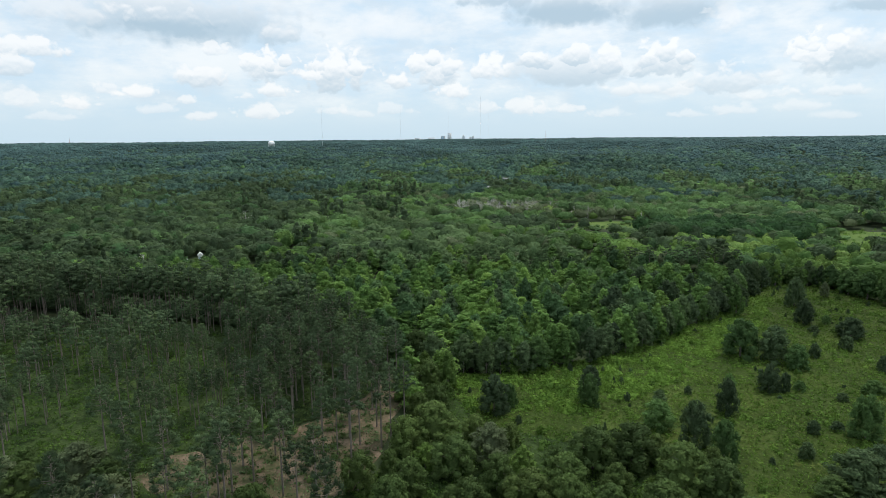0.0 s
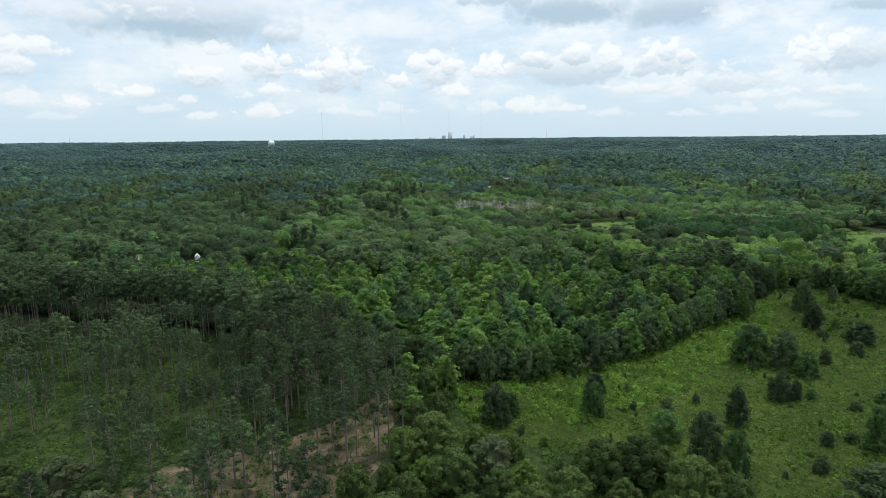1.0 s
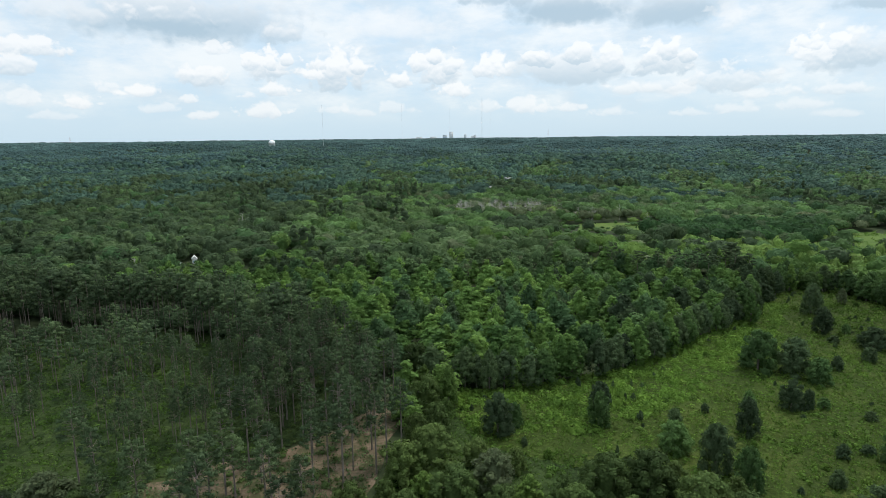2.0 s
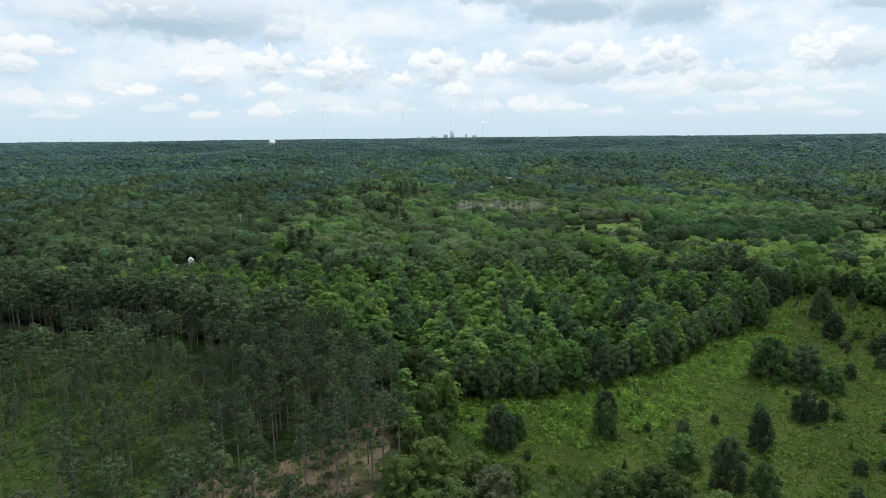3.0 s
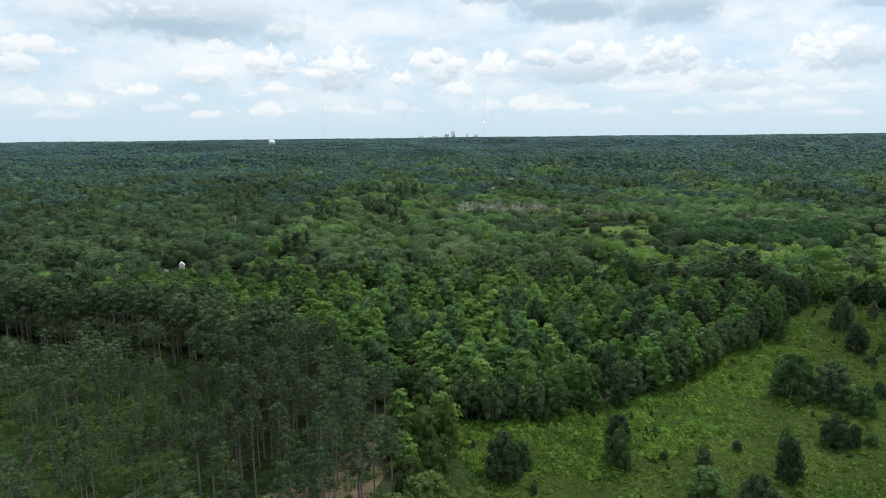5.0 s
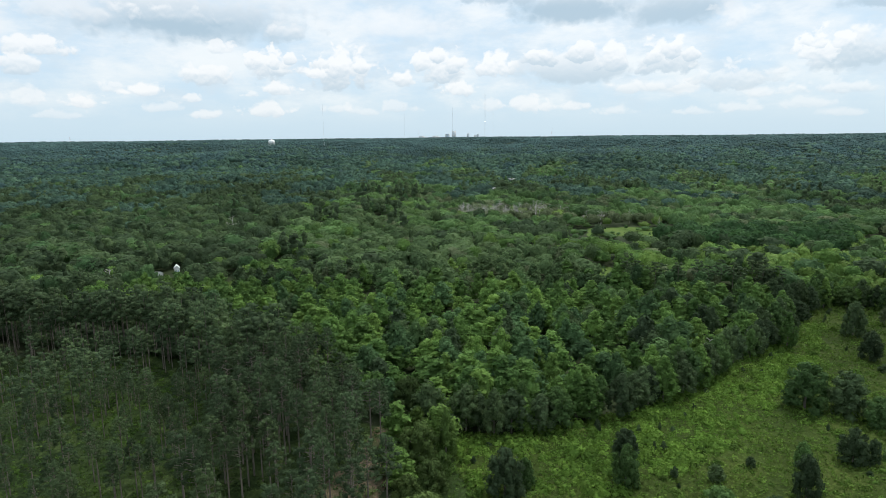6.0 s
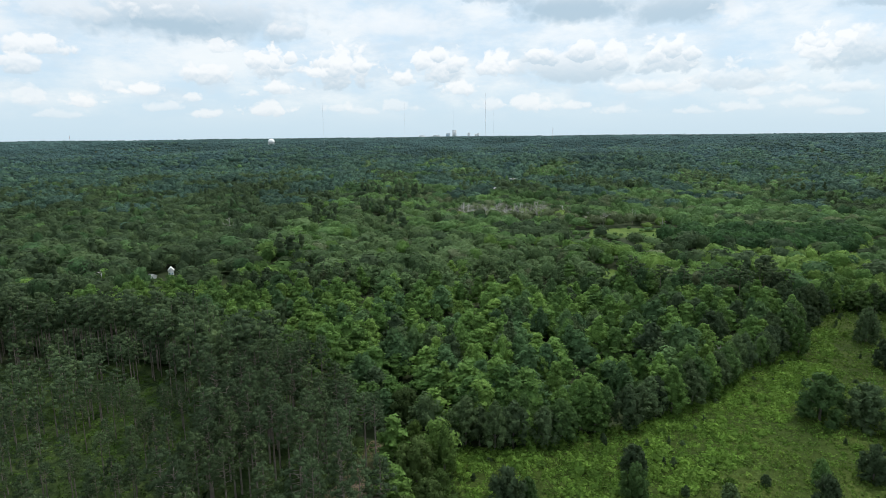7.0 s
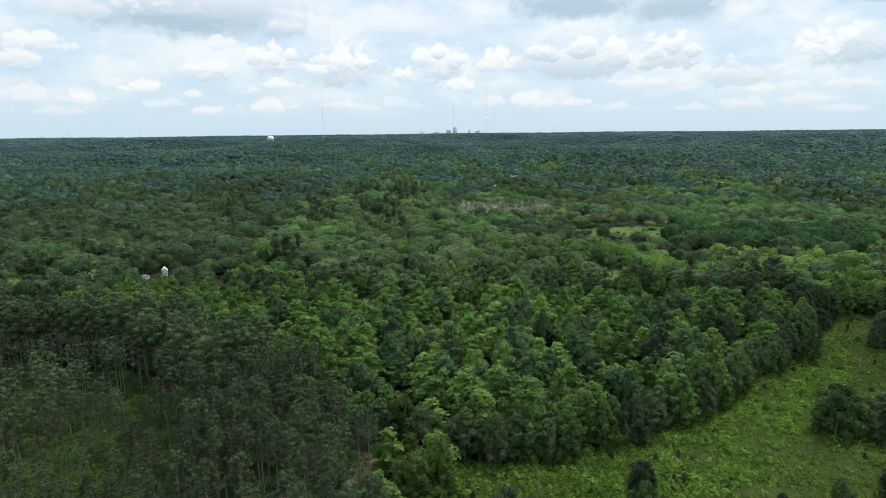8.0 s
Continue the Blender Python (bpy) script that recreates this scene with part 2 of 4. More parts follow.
PINE = leaf_material("pine_needles", (0.046, 0.071, 0.036), (0.063, 0.097, 0.046), (0.090, 0.132, 0.056), 0.3, 0.06, 1.2, 0.4)
# blue raised in the mixed woods' colour to stand in for middle-distance haze
MIXED = leaf_material("mixed_leaves", (0.053, 0.103, 0.046), (0.078, 0.145, 0.058), (0.117, 0.196, 0.072))
BRIGHT = leaf_material("bright_leaves", (0.070, 0.139, 0.041), (0.116, 0.208, 0.053), (0.176, 0.280, 0.066))
OLIVE = leaf_material("olive_leaves", (0.068, 0.114, 0.050), (0.100, 0.162, 0.066), (0.140, 0.208, 0.088))
DARK = leaf_material("dark_leaves", (0.049, 0.078, 0.040), (0.065, 0.102, 0.048), (0.091, 0.138, 0.057))
GROVE = leaf_material("grove_leaves", (0.034, 0.074, 0.030), (0.046, 0.100, 0.037), (0.068, 0.138, 0.044))
VALE = leaf_material("hazed_vale_leaves", (0.081, 0.148, 0.056), (0.112, 0.198, 0.070), (0.151, 0.248, 0.082))
YELLOW = leaf_material("yellow_green_leaves", (0.120, 0.198, 0.056), (0.173, 0.271, 0.070), (0.235, 0.329, 0.097))
SILVER = leaf_material("grey_green_leaves", (0.088, 0.118, 0.058), (0.130, 0.165, 0.082), (0.178, 0.212, 0.114))
# aerial haze is put into these two leaf colours as added blue
HAZY = leaf_material("hazed_hillside_leaves", (0.046, 0.086, 0.068), (0.064, 0.117, 0.086), (0.096, 0.162, 0.100), 0.3, 0.06, 0.5)
FAR = leaf_material("hazed_distant_leaves", (0.039, 0.075, 0.074), (0.050, 0.094, 0.090), (0.067, 0.119, 0.108), 0.2, 0.05, 0.2, 0.7)
WEED = leaf_material("weed_leaves", (0.058, 0.108, 0.021), (0.084, 0.150, 0.027), (0.127, 0.199, 0.038), 0.3, 0.06, 1.5, 0.65)
COVER = leaf_material("weed_cover_leaves", (0.033, 0.054, 0.012), (0.053, 0.081, 0.017), (0.084, 0.110, 0.026), 0.25, 0.05, 1.2)
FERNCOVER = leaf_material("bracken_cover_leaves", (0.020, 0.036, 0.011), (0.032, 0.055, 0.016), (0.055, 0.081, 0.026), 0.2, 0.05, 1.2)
FERN = leaf_material("undergrowth_leaves", (0.041, 0.081, 0.018), (0.065, 0.119, 0.023), (0.097, 0.155, 0.032), 0.3, 0.07, 1.5, 0.4)
EDGEWEED = leaf_material("wood_edge_weed_leaves", (0.077, 0.146, 0.025), (0.111, 0.199, 0.034), (0.151, 0.246, 0.044), 0.35, 0.07, 1.5, 0.35)
# MARGINLEAF and EDGELEAF repeat the mixed leaf colour without its haze blue
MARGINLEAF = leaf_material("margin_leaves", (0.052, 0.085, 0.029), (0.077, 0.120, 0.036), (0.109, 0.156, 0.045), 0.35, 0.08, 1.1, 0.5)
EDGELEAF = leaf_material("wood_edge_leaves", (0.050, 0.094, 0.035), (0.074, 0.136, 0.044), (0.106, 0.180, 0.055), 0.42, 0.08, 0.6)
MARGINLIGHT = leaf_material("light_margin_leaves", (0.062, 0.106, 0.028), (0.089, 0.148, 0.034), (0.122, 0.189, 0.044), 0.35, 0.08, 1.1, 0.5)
BARK = rough_material("pine_bark", [(0, (0.10, 0.085, 0.072)), (0.5, (0.165, 0.142, 0.122)), (1, (0.24, 0.212, 0.186))], 0.6, 6.0, 0.95, 0.6)
GREYBARK = rough_material("grey_bark", [(0, (0.10, 0.09, 0.078)), (1, (0.22, 0.20, 0.175))], 0.6, 6.0, 0.95, 0.6)
DEAD = rough_material("dead_wood", [(0, (0.30, 0.29, 0.27)), (1, (0.50, 0.48, 0.45))], 0.6, 6.0, 0.95, 0.6)
FLOOR = rough_material("forest_floor", [(0, (0.018, 0.028, 0.011)), (0.5, (0.027, 0.040, 0.015)), (1, (0.042, 0.050, 0.022))], 0.02, 0.8, 0.95, 0.4, 0, 0.3)
MEADOW = rough_material("meadow_grass", [(0, (0.026, 0.050, 0.009)), (0.5, (0.044, 0.074, 0.013)), (1, (0.070, 0.088, 0.022))], 0.06, 2.2, 0.95, 0.6, 0, 0.3)
GRASS = rough_material("pasture_grass", [(0, (0.048, 0.086, 0.017)), (0.5, (0.070, 0.116, 0.022)), (1, (0.100, 0.138, 0.034))], 0.05, 0.6, 0.95, 0.6, 0, 0.4)
UNDER = rough_material("pine_floor", [(0, (0.020, 0.036, 0.009)), (0.5, (0.032, 0.052, 0.013)), (1, (0.056, 0.060, 0.024))], 0.05, 1.1, 0.95, 0.5, 0, 0.3)
DIRT = rough_material("bare_earth", [(0, (0.040, 0.054, 0.020)), (0.4, (0.058, 0.056, 0.026)), (0.6, (0.116, 0.086, 0.056)), (1, (0.184, 0.138, 0.096))], 0.16, 1.2, 0.95, 0.7, 0, 0.2)
WHITE = rough_material("white_paint", [(0, (0.72, 0.72, 0.70)), (1, (0.83, 0.83, 0.82))], 0.15, 2.0, 0.5, 0.05)
CONCRETE = rough_material("pale_concrete", [(0, (0.42, 0.41, 0.39)), (1, (0.56, 0.55, 0.53))], 0.05, 0.6, 0.85, 0.1)
# mast steel, its colour lightened as if seen through haze
STEEL = rough_material("haze_paled_steel", [(0, (0.66, 0.68, 0.70)), (1, (0.78, 0.80, 0.82))], 0.1, 2.0, 0.6, 0.1, 0.0)
REDSTEEL = rough_material("faded_red_paint", [(0, (0.28, 0.10, 0.08)), (1, (0.40, 0.17, 0.13))], 0.1, 2.0, 0.6, 0.1)
ROOFGREY = rough_material("grey_roofing", [(0, (0.22, 0.22, 0.22)), (1, (0.36, 0.36, 0.36))], 0.3, 3.0, 0.8, 0.2)
DARKGLASS, _t, _s, _m = material("blue_window_glass")
_s.inputs["Base Color"].default_value, _s.inputs["Roughness"].default_value, _s.inputs["Metallic"].default_value = (0.34, 0.48, 0.60, 1), 0.15, 0.1
BEACON, _t, _s, _m = material("beacon_lamp")
_s.inputs["Emission Color"].default_value, _s.inputs["Emission Strength"].default_value = (1, 1, 1, 1), 4.0


# ---------------------------------------------------------------- mesh tools
class Shape:
    """Vertices with quads and triangles, as arrays."""

    def __init__(self, v=None, quads=None, tris=None):
        self.v = np.zeros((0, 3)) if v is None else np.asarray(v, float)
        self.quads = np.zeros((0, 4), int) if quads is None else np.asarray(quads, int)
        self.tris = np.zeros((0, 3), int) if tris is None else np.asarray(tris, int)

    def __add__(self, other):
        k = len(self.v)
        return Shape(np.vstack((self.v, other.v)), np.vstack((self.quads, other.quads + k)), np.vstack((self.tris, other.tris + k)))


def join_shapes(shapes):
    k, v, q, t = 0, [], [], []
    for s in shapes:
        v.append(s.v), q.append(s.quads + k), t.append(s.tris + k)
        k += len(s.v)
    return Shape(np.vstack(v), np.vstack(q), np.vstack(t))


def mesh_of(name, s, mat, tint=None, smooth=False):
    me = bpy.data.meshes.new(name)
    nq, nt = len(s.quads), len(s.tris)
    me.vertices.add(len(s.v))
    me.vertices.foreach_set("co", s.v.astype(np.float32).ravel())
    me.loops.add(4 * nq + 3 * nt)
    me.loops.foreach_set("vertex_index", np.concatenate((s.quads.ravel(), s.tris.ravel())).astype(np.int32))
    me.polygons.add(nq + nt)
    me.polygons.foreach_set("loop_start", np.concatenate((np.arange(nq) * 4, 4 * nq + np.arange(nt) * 3)).astype(np.int32))
    if smooth:
        me.polygons.foreach_set("use_smooth", np.ones(nq + nt, bool))
    if tint is not None:
        me.attributes.new("tint", "FLOAT", "POINT").data.foreach_set("value", np.asarray(tint, np.float32))
    me.update(calc_edges=True)
    me.materials.append(mat)
    return me


def spread(shape, at, turn, wide, tall):
    """Many copies of a shape as one: at (n, 3), turn about z, scales across and up."""
    c, s = np.cos(turn)[:, None], np.sin(turn)[:, None]
    x, y, z = shape.v.T
    v = np.stack(((c * x - s * y) * wide[:, None], (s * x + c * y) * wide[:, None], z * tall[:, None]), 2) + at[:, None, :]
    k = (np.arange(len(at)) * len(shape.v))[:, None, None]
    return Shape(v.reshape(-1, 3), (shape.quads + k).reshape(-1, 4), (shape.tris + k).reshape(-1, 3))


def ico(level):
    bm = bmesh.new()
    bmesh.ops.create_icosphere(bm, subdivisions=level, radius=1)
    v = np.array([p.co[:] for p in bm.verts])
    t = np.array([[p.index for p in f.verts] for f in bm.faces])
    bm.free()
    return v, t


ICO, ICO2 = ico(1), ico(2)


def unit(v):
    return v / np.maximum(np.linalg.norm(v, axis=-1, keepdims=True), 1e-9)


def leaves(centres, normals, size, rng, slim=0.7, fold=0.18):
    """Diamond-shaped sprays of leaves at the centres, facing the normals, each a little folded."""
    n = len(centres)
    spin = unit(rng.normal(size=(n, 3)))
    a = unit(np.cross(normals, spin))
    b = np.cross(normals, a)
    s = (size * rng.uniform(0.6, 1.35, n))[:, None]
    v = np.stack((centres - a * s, centres - b * s * slim + normals * s * fold, centres + a * s, centres + b * s * slim + normals * s * fold), 1)
    return Shape(v.reshape(-1, 3), np.arange(4 * n).reshape(-1, 4))


def sprays(centres, normals, size, rng, slim=0.7):
    """Three-cornered sprays of leaves at the centres, facing the normals."""
    n = len(centres)
    a = unit(np.cross(normals, unit(rng.normal(size=(n, 3)))))
    b = np.cross(normals, a)
    s = (size * rng.uniform(0.6, 1.4, n))[:, None]
    v = np.stack((centres + a * s, centres - a * s * 0.6 + b * s * slim, centres - a * s * 0.6 - b * s * slim), 1)
    return Shape(v.reshape(-1, 3), None, np.arange(3 * n).reshape(-1, 3))


def lobe(centre, radii, count, size, rng, slim=0.7, core=0.78, loose=0.55, cut=-0.6, ball=None):
    """One bough: a rough heart inside a shell of leaf sprays."""
    out = []
    if count:
        d = unit(rng.normal(size=(count, 3)) + (0, 0, 0.35))
        p = centre + d * radii * rng.uniform(0.72, 1.12, (count, 1))
        out.append(sprays(p, unit(d + rng.normal(size=(count, 3)) * loose * 0.6), size, rng, slim))
    if core:
        v, t = ball or ICO
        r = rng.uniform(0.75, 1.22, (len(v), 1))
        keep = v[t].mean(1)[:, 2] > cut
        used, again = np.unique(t[keep], return_inverse=True)
        out.append(Shape(centre + (v * r * radii * core)[used], None, again.reshape(-1, 3)))
    return join_shapes(out)


def billowed(rng, ball, count, size, lumps, width, deep, jitter, cut=-0.35):
    """A crown seen from afar: a rough ball with rounded boughs standing out of it, under a shell of sprays."""
    way = unit(rng.normal(size=(lumps, 3)) + (0, 0, 0.45))

    def reach(d):
        return 1 - deep + deep * np.exp(-(1 - d @ way.T).min(1) / width)

    v, t = ball
    keep = v[t].mean(1)[:, 2] > cut
    used, again = np.unique(t[keep], return_inverse=True)
    heart = Shape((v * (reach(v) * rng.uniform(1 - jitter, 1 + jitter, len(v)))[:, None])[used], None, again.reshape(-1, 3))
    heart.v = heart.v * 0.86
    d = unit(rng.normal(size=(count * 2, 3)) + (0, 0, 0.4))
    d = d[d[:, 2] > cut][:count]
    up = unit(d + rng.normal(size=d.shape) * 0.38)
    # the sprays of one bough lean the way it bulges
    own = way[(d @ way.T).argmax(1)]
    lean = unit(up + 0.5 * (d - own * (d * own).sum(1, keepdims=True)))
    return heart + sprays(d * (reach(d) * rng.uniform(0.90, 1.07, len(d)))[:, None], lean, size, rng, 0.75)


def rod(a, b, ra, rb, sides=6):
    a, b = np.asarray(a, float), np.asarray(b, float)
    d = unit(b - a)
    e = unit(np.cross(d, (0.3, 0.9, 0.1) if abs(d[2]) > 0.7 else (0, 0, 1)))
    f = np.cross(d, e)
    ang = np.arange(sides) / sides * 2 * np.pi
    ring = np.cos(ang)[:, None] * e + np.sin(ang)[:, None] * f
    k = np.arange(sides)
    q = np.stack((k, (k + 1) % sides, (k + 1) % sides + sides, k + sides), 1)
    return Shape(np.vstack((a + ring * ra, b + ring * rb)), q)


def box(lo, hi):
    (x0, y0, z0), (x1, y1, z1) = lo, hi
    v = [(x, y, z) for z in (z0, z1) for y in (y0, y1) for x in (x0, x1)]
    return Shape(v, [(0, 2, 3, 1), (4, 5, 7, 6), (0, 1, 5, 4), (2, 6, 7, 3), (0, 4, 6, 2), (1, 3, 7, 5)])


def ring_solid(profile, sides=24):
    """Turned body from a profile of (radius, height)."""
    ang = np.arange(sides) / sides * 2 * np.pi
    v = np.vstack([np.stack((r * np.cos(ang), r * np.sin(ang), np.full(sides, z)), 1) for r, z in profile])
    k = np.arange(sides)
    q = np.vstack([np.stack((k + i * sides, (k + 1) % sides + i * sides, (k + 1) % sides + (i + 1) * sides, k + (i + 1) * sides), 1) for i in range(len(profile) - 1)])
    return Shape(v, q)


def part(name, shape, mat, parent, label="", smooth=False):
    ob = new(name, mesh_of(name, shape, mat, smooth=smooth))
    ob.parent = parent
    return tagged(ob, label) if label else ob


def thing(name, label, category, group=""):
    return tagged(new(name), label, category, group)


# ---------------------------------------------------------------- the lie of the land
def smoothstep(v):
    v = np.clip(v, 0, 1)
    return v * v * (3 - 2 * v)


def ground_z(x, y):
    """Level by the field; low hills that rise towards the horizon."""
    x, y = np.asarray(x, float), np.asarray(y, float)
    r = np.hypot(x, y)
    hills = 9 * np.sin(x / 310 + 1.3) * np.cos(y / 260 + 0.6) + 6 * np.sin(x / 210 - y / 120) + 4 * np.sin(y / 75 + x / 400)
    hills = hills + 15 * np.exp(-((x + 545) ** 2 + (y - 1960) ** 2) / (2 * 150 ** 2))
    return 54 * smoothstep((r - 700) / 2000) + 15 * smoothstep((r - 2400) / 2200) + hills * smoothstep((r - 900) / 900) * (1 - 0.7 * smoothstep((r - 2600) / 1500))


def inside(px, py, poly):
    hit = np.zeros(np.shape(px), bool)
    for (x0, y0), (x1, y1) in zip(poly, poly[1:] + poly[:1]):
        if y0 == y1:
            continue
        cross = ((py < y0) != (py < y1)) & (px < (x1 - x0) * (py - y0) / (y1 - y0) + x0)
        hit ^= cross
    return hit


def soft_noise(x, y, size, seed=0):
    """Smooth noise in 0 to 1 on a plan."""
    rng = np.random.default_rng(900 + seed)
    total = np.zeros(np.shape(x))
    for k in range(7):
        a, f, p = rng.uniform(0, 6.28), rng.uniform(0.6, 1.9) / size, rng.uniform(0, 6.28)
        total = total + np.sin((x * np.cos(a) + y * np.sin(a)) * f * 6.28 + p)
    return np.clip(0.5 + total / 7.5, 0, 1)


FIELD = [(3, 228), (6, 236), (21, 233), (40, 241), (66, 250), (101, 275), (128, 300), (144, 316), (182, 366), (219, 383), (243, 366), (250, 325),
         (292, 282), (400, 210), (400, 90), (94, 90), (86, 134), (72, 152), (47, 174), (31, 181), (12, 190), (4, 210)]
PINES = [(-10, 180), (-16, 212), (-25, 238), (-48, 271), (-89, 308), (-138, 336), (-260, 352), (-430, 345), (-430, 70), (-14, 70), (-26, 110), (-18, 150)]
OPEN = [(-20, 100), (-24, 150), (-44, 172), (-62, 196), (-76, 250), (-101, 282), (-133, 301), (-160, 302), (-196, 294), (-220, 285), (-430, 270), (-430, 95)]
TRACK = [(-19, 244), (-16, 222), (-16, 205), (-18, 190), (-20, 172), (-26, 152), (-42, 146), (-60, 148), (-82, 152), (-90, 160), (-84, 172), (-68, 182), (-52, 189), (-42, 197),
         (-34, 207), (-26, 226), (-22, 240)]
PASTURE = [(326, 490), (360, 484), (440, 470), (640, 520), (640, 660), (440, 612), (378, 598), (346, 548)]
NEARBY = [(-24, 96), (-26, 150), (-16, 170), (-10, 190), (-14, 226), (4, 232), (5, 210), (14, 190), (33, 182), (50, 175), (74, 153), (88, 134), (96, 92)]
STRIP = [(136, 630), (148, 682), (196, 686), (230, 678), (214, 622)]
GLADE = [(96, 457), (102, 492), (116, 496), (128, 480), (124, 456), (110, 450)]
SCRUB = [(104, 548), (122, 690), (40, 716), (12, 742), (60, 700), (116, 676), (150, 684), (232, 676), (216, 604), (190, 560), (160, 536)]
LOWS = [(86, 424), (92, 456), (131, 452), (129, 419)]
LAWN = [(-129, 394), (-142, 425), (-149, 466), (-141, 467), (-133, 427), (-119, 394)]
YARD = [(-206, 491), (-190, 491), (-172, 434), (-187, 433)]
BUSHES = [(188, 500), (212, 586), (286, 590), (345, 594), (376, 596), (346, 548), (322, 492), (362, 440), (310, 396), (250, 430)]
CLUMP = [(176, 545), (196, 612), (370, 600), (342, 552), (314, 520)]
OLIVES = [(-94, 436), (-112, 536), (-62, 624), (34, 592), (108, 502), (90, 408), (8, 402)]
SUNNY = [(-220, 372), (-208, 400), (-172, 422), (-118, 418), (-100, 384), (-106, 356)]
EDGE = [(-20, 238), (3, 232), (40, 243), (67, 251), (101, 276), (128, 301), (144, 318), (162, 342), (145, 368), (90, 380), (20, 372), (-50, 336)]
EAST = [(219, 384), (243, 366), (250, 326), (292, 284), (400, 214), (430, 330), (362, 440), (310, 400), (250, 432)]
SNAGS = [(10, 742), (22, 822), (120, 818), (145, 730), (232, 708), (232, 672), (116, 692)]

# trees that stand alone: x, y, height, crown radius, species
FIELD_TREES = [
    (17, 199, 14.2, 5.2, "dark"), (77, 175, 15.0, 4.6, "dark"), (97, 197, 13.0, 3.6, "dark"), (121, 215, 11.2, 4.2, "dark"), (128, 252, 17.0, 7.5, "mixed"),
    (140, 247, 15.5, 6.5, "dark"), (182, 298, 13.3, 4.5, "dark"), (191, 275, 10.5, 6.3, "dark"), (179, 260, 6.6, 3.2, "dark"), (195, 329, 17.0, 5.0, "dark"),
    (164, 330, 13.0, 5.2, "dark"), (182, 354, 11.4, 6.1, "dark"), (222, 346, 10.2, 3.0, "silver"), (81, 164, 14.0, 3.8, "mixed"), (70, 187, 10.0, 4.9, "mixed"),
    (51, 204, 12.5, 3.9, "mixed"), (55, 219, 9.6, 3.8, "dark"), (144, 237, 10.9, 4.8, "mixed")]
YOUNG_TREES = [
    (159, 250, 6.9, 2.4, "dark"), (179, 284, 3.9, 2.8, "dark"), (127, 215, 7.8, 2.1, "dark"), (107, 167, 5.4, 2.2, "dark"), (118, 182, 4.9, 1.9, "dark"),
    (127, 184, 3.6, 2.1, "dark"), (132, 178, 15.0, 5.1, "mixed"), (90, 213, 3.8, 1.4, "dark"), (77, 206, 5.4, 2.4, "dark"), (66, 208, 3.7, 1.2, "dark"),
    (133, 216, 4.1, 2.3, "mixed"), (143, 206, 3.6, 2.2, "dark"), (105, 213, 8.5, 2.4, "mixed"), (155, 313, 17.0, 4.5, "bright"), (177, 233, 7.2, 2.8, "dark"),
    (158, 212, 5.5, 4.0, "mixed"), (193, 297, 5.1, 2.0, "mixed"), (23, 203, 9.5, 2.6, "mixed")]
NEAR_TREES = [
    (42, 161, 14, 6.8, "mixed"), (54, 163, 14, 7.6, "mixed"), (64, 151, 14, 7.0, "mixed"), (72, 146, 12, 5.6, "mixed"), (42, 142, 8, 4.6, "olive"), (55, 139, 10, 6.0, "mixed"),
    (21, 142, 12, 6.2, "mixed"), (13, 166, 13, 6.6, "silver"), (-4, 178, 14, 7.4, "mixed"), (-7, 216, 14, 5.6, "mixed"), (1, 219, 16, 4.0, "bright"), (-12, 247, 15, 6.0, "mixed"),
    (2, 158, 13, 6.2, "mixed"), (-12, 171, 13, 5.4, "mixed"), (31, 141, 11, 5.0, "mixed"), (5, 138, 12, 5.8, "mixed"), (31, 160, 9, 3.4, "olive"), (111, 149, 12, 8.0, "dark")]
SIDE_TREES = [
    (102, 146, 7, 5.0, "olive"), (-101, 154, 14, 8.6, "silver"), (-86, 141, 12, 7.6, "silver"), (-120, 148, 13, 8.4, "silver"), (-110, 146, 13, 7.0, "olive"), (-89, 148, 13, 7.0, "olive"), (-24, 152, 12, 4.6, "mixed"), (-14, 138, 13, 5.4, "mixed"),
    (-48, 136, 12, 5.6, "mixed"), (-66, 138, 11, 5.2, "mixed"), (-3, 200, 11, 4.6, "mixed"), (-9, 190, 12, 4.6, "mixed"), (9, 180, 9, 3.8, "mixed"), (20, 176, 8, 3.2, "mixed"),
    (86, 128, 9, 5.0, "mixed"), (-8, 230, 12, 4.4, "leafy"), (0, 208, 9, 3.4, "leafy"), (124, 160, 8, 4.2, "dark"), (-78, 132, 11, 5.5, "olive"), (14, 152, 11, 5.0, "mixed")]
MARGIN_TREES = [(32, 150, 12, 5.6, "mixed"), (46, 150, 9, 4.6, "olive"), (10, 128, 12, 6.0, "olive"), (26, 128, 11, 5.5, "mixed"), (42, 127, 11, 5.6, "mixed"), (58, 127, 11, 5.5, "olive"),
                (72, 130, 11, 5.2, "mixed"), (22, 160, 9, 3.6, "bright"), (-6, 162, 9, 4.0, "leafy"), (-10, 150, 11, 4.6, "mixed"), (-4, 126, 12, 5.6, "mixed"), (76, 160, 8, 3.4, "mixed"),
                (-2, 188, 8, 3.4, "leafy"), (62, 166, 9, 4.2, "olive"), (-16, 160, 8, 3.2, "mixed"), (-92, 136, 12, 6.0, "silver"), (-118, 158, 11, 5.0, "olive")]
LONE_PINES = [(-72, 144), (-37, 138), (-41, 188), (-28, 167), (-26, 203), (-66, 190), (-54, 157), (-18, 214), (-23, 190), (-31, 183), (-47, 164), (-25, 215),
              (-44, 150), (-60, 166), (-33, 172), (-52, 172), (-27, 178), (-22, 222), (-58, 180), (-30, 197), (-58, 151), (-34, 146), (-20, 176), (-36, 166)]


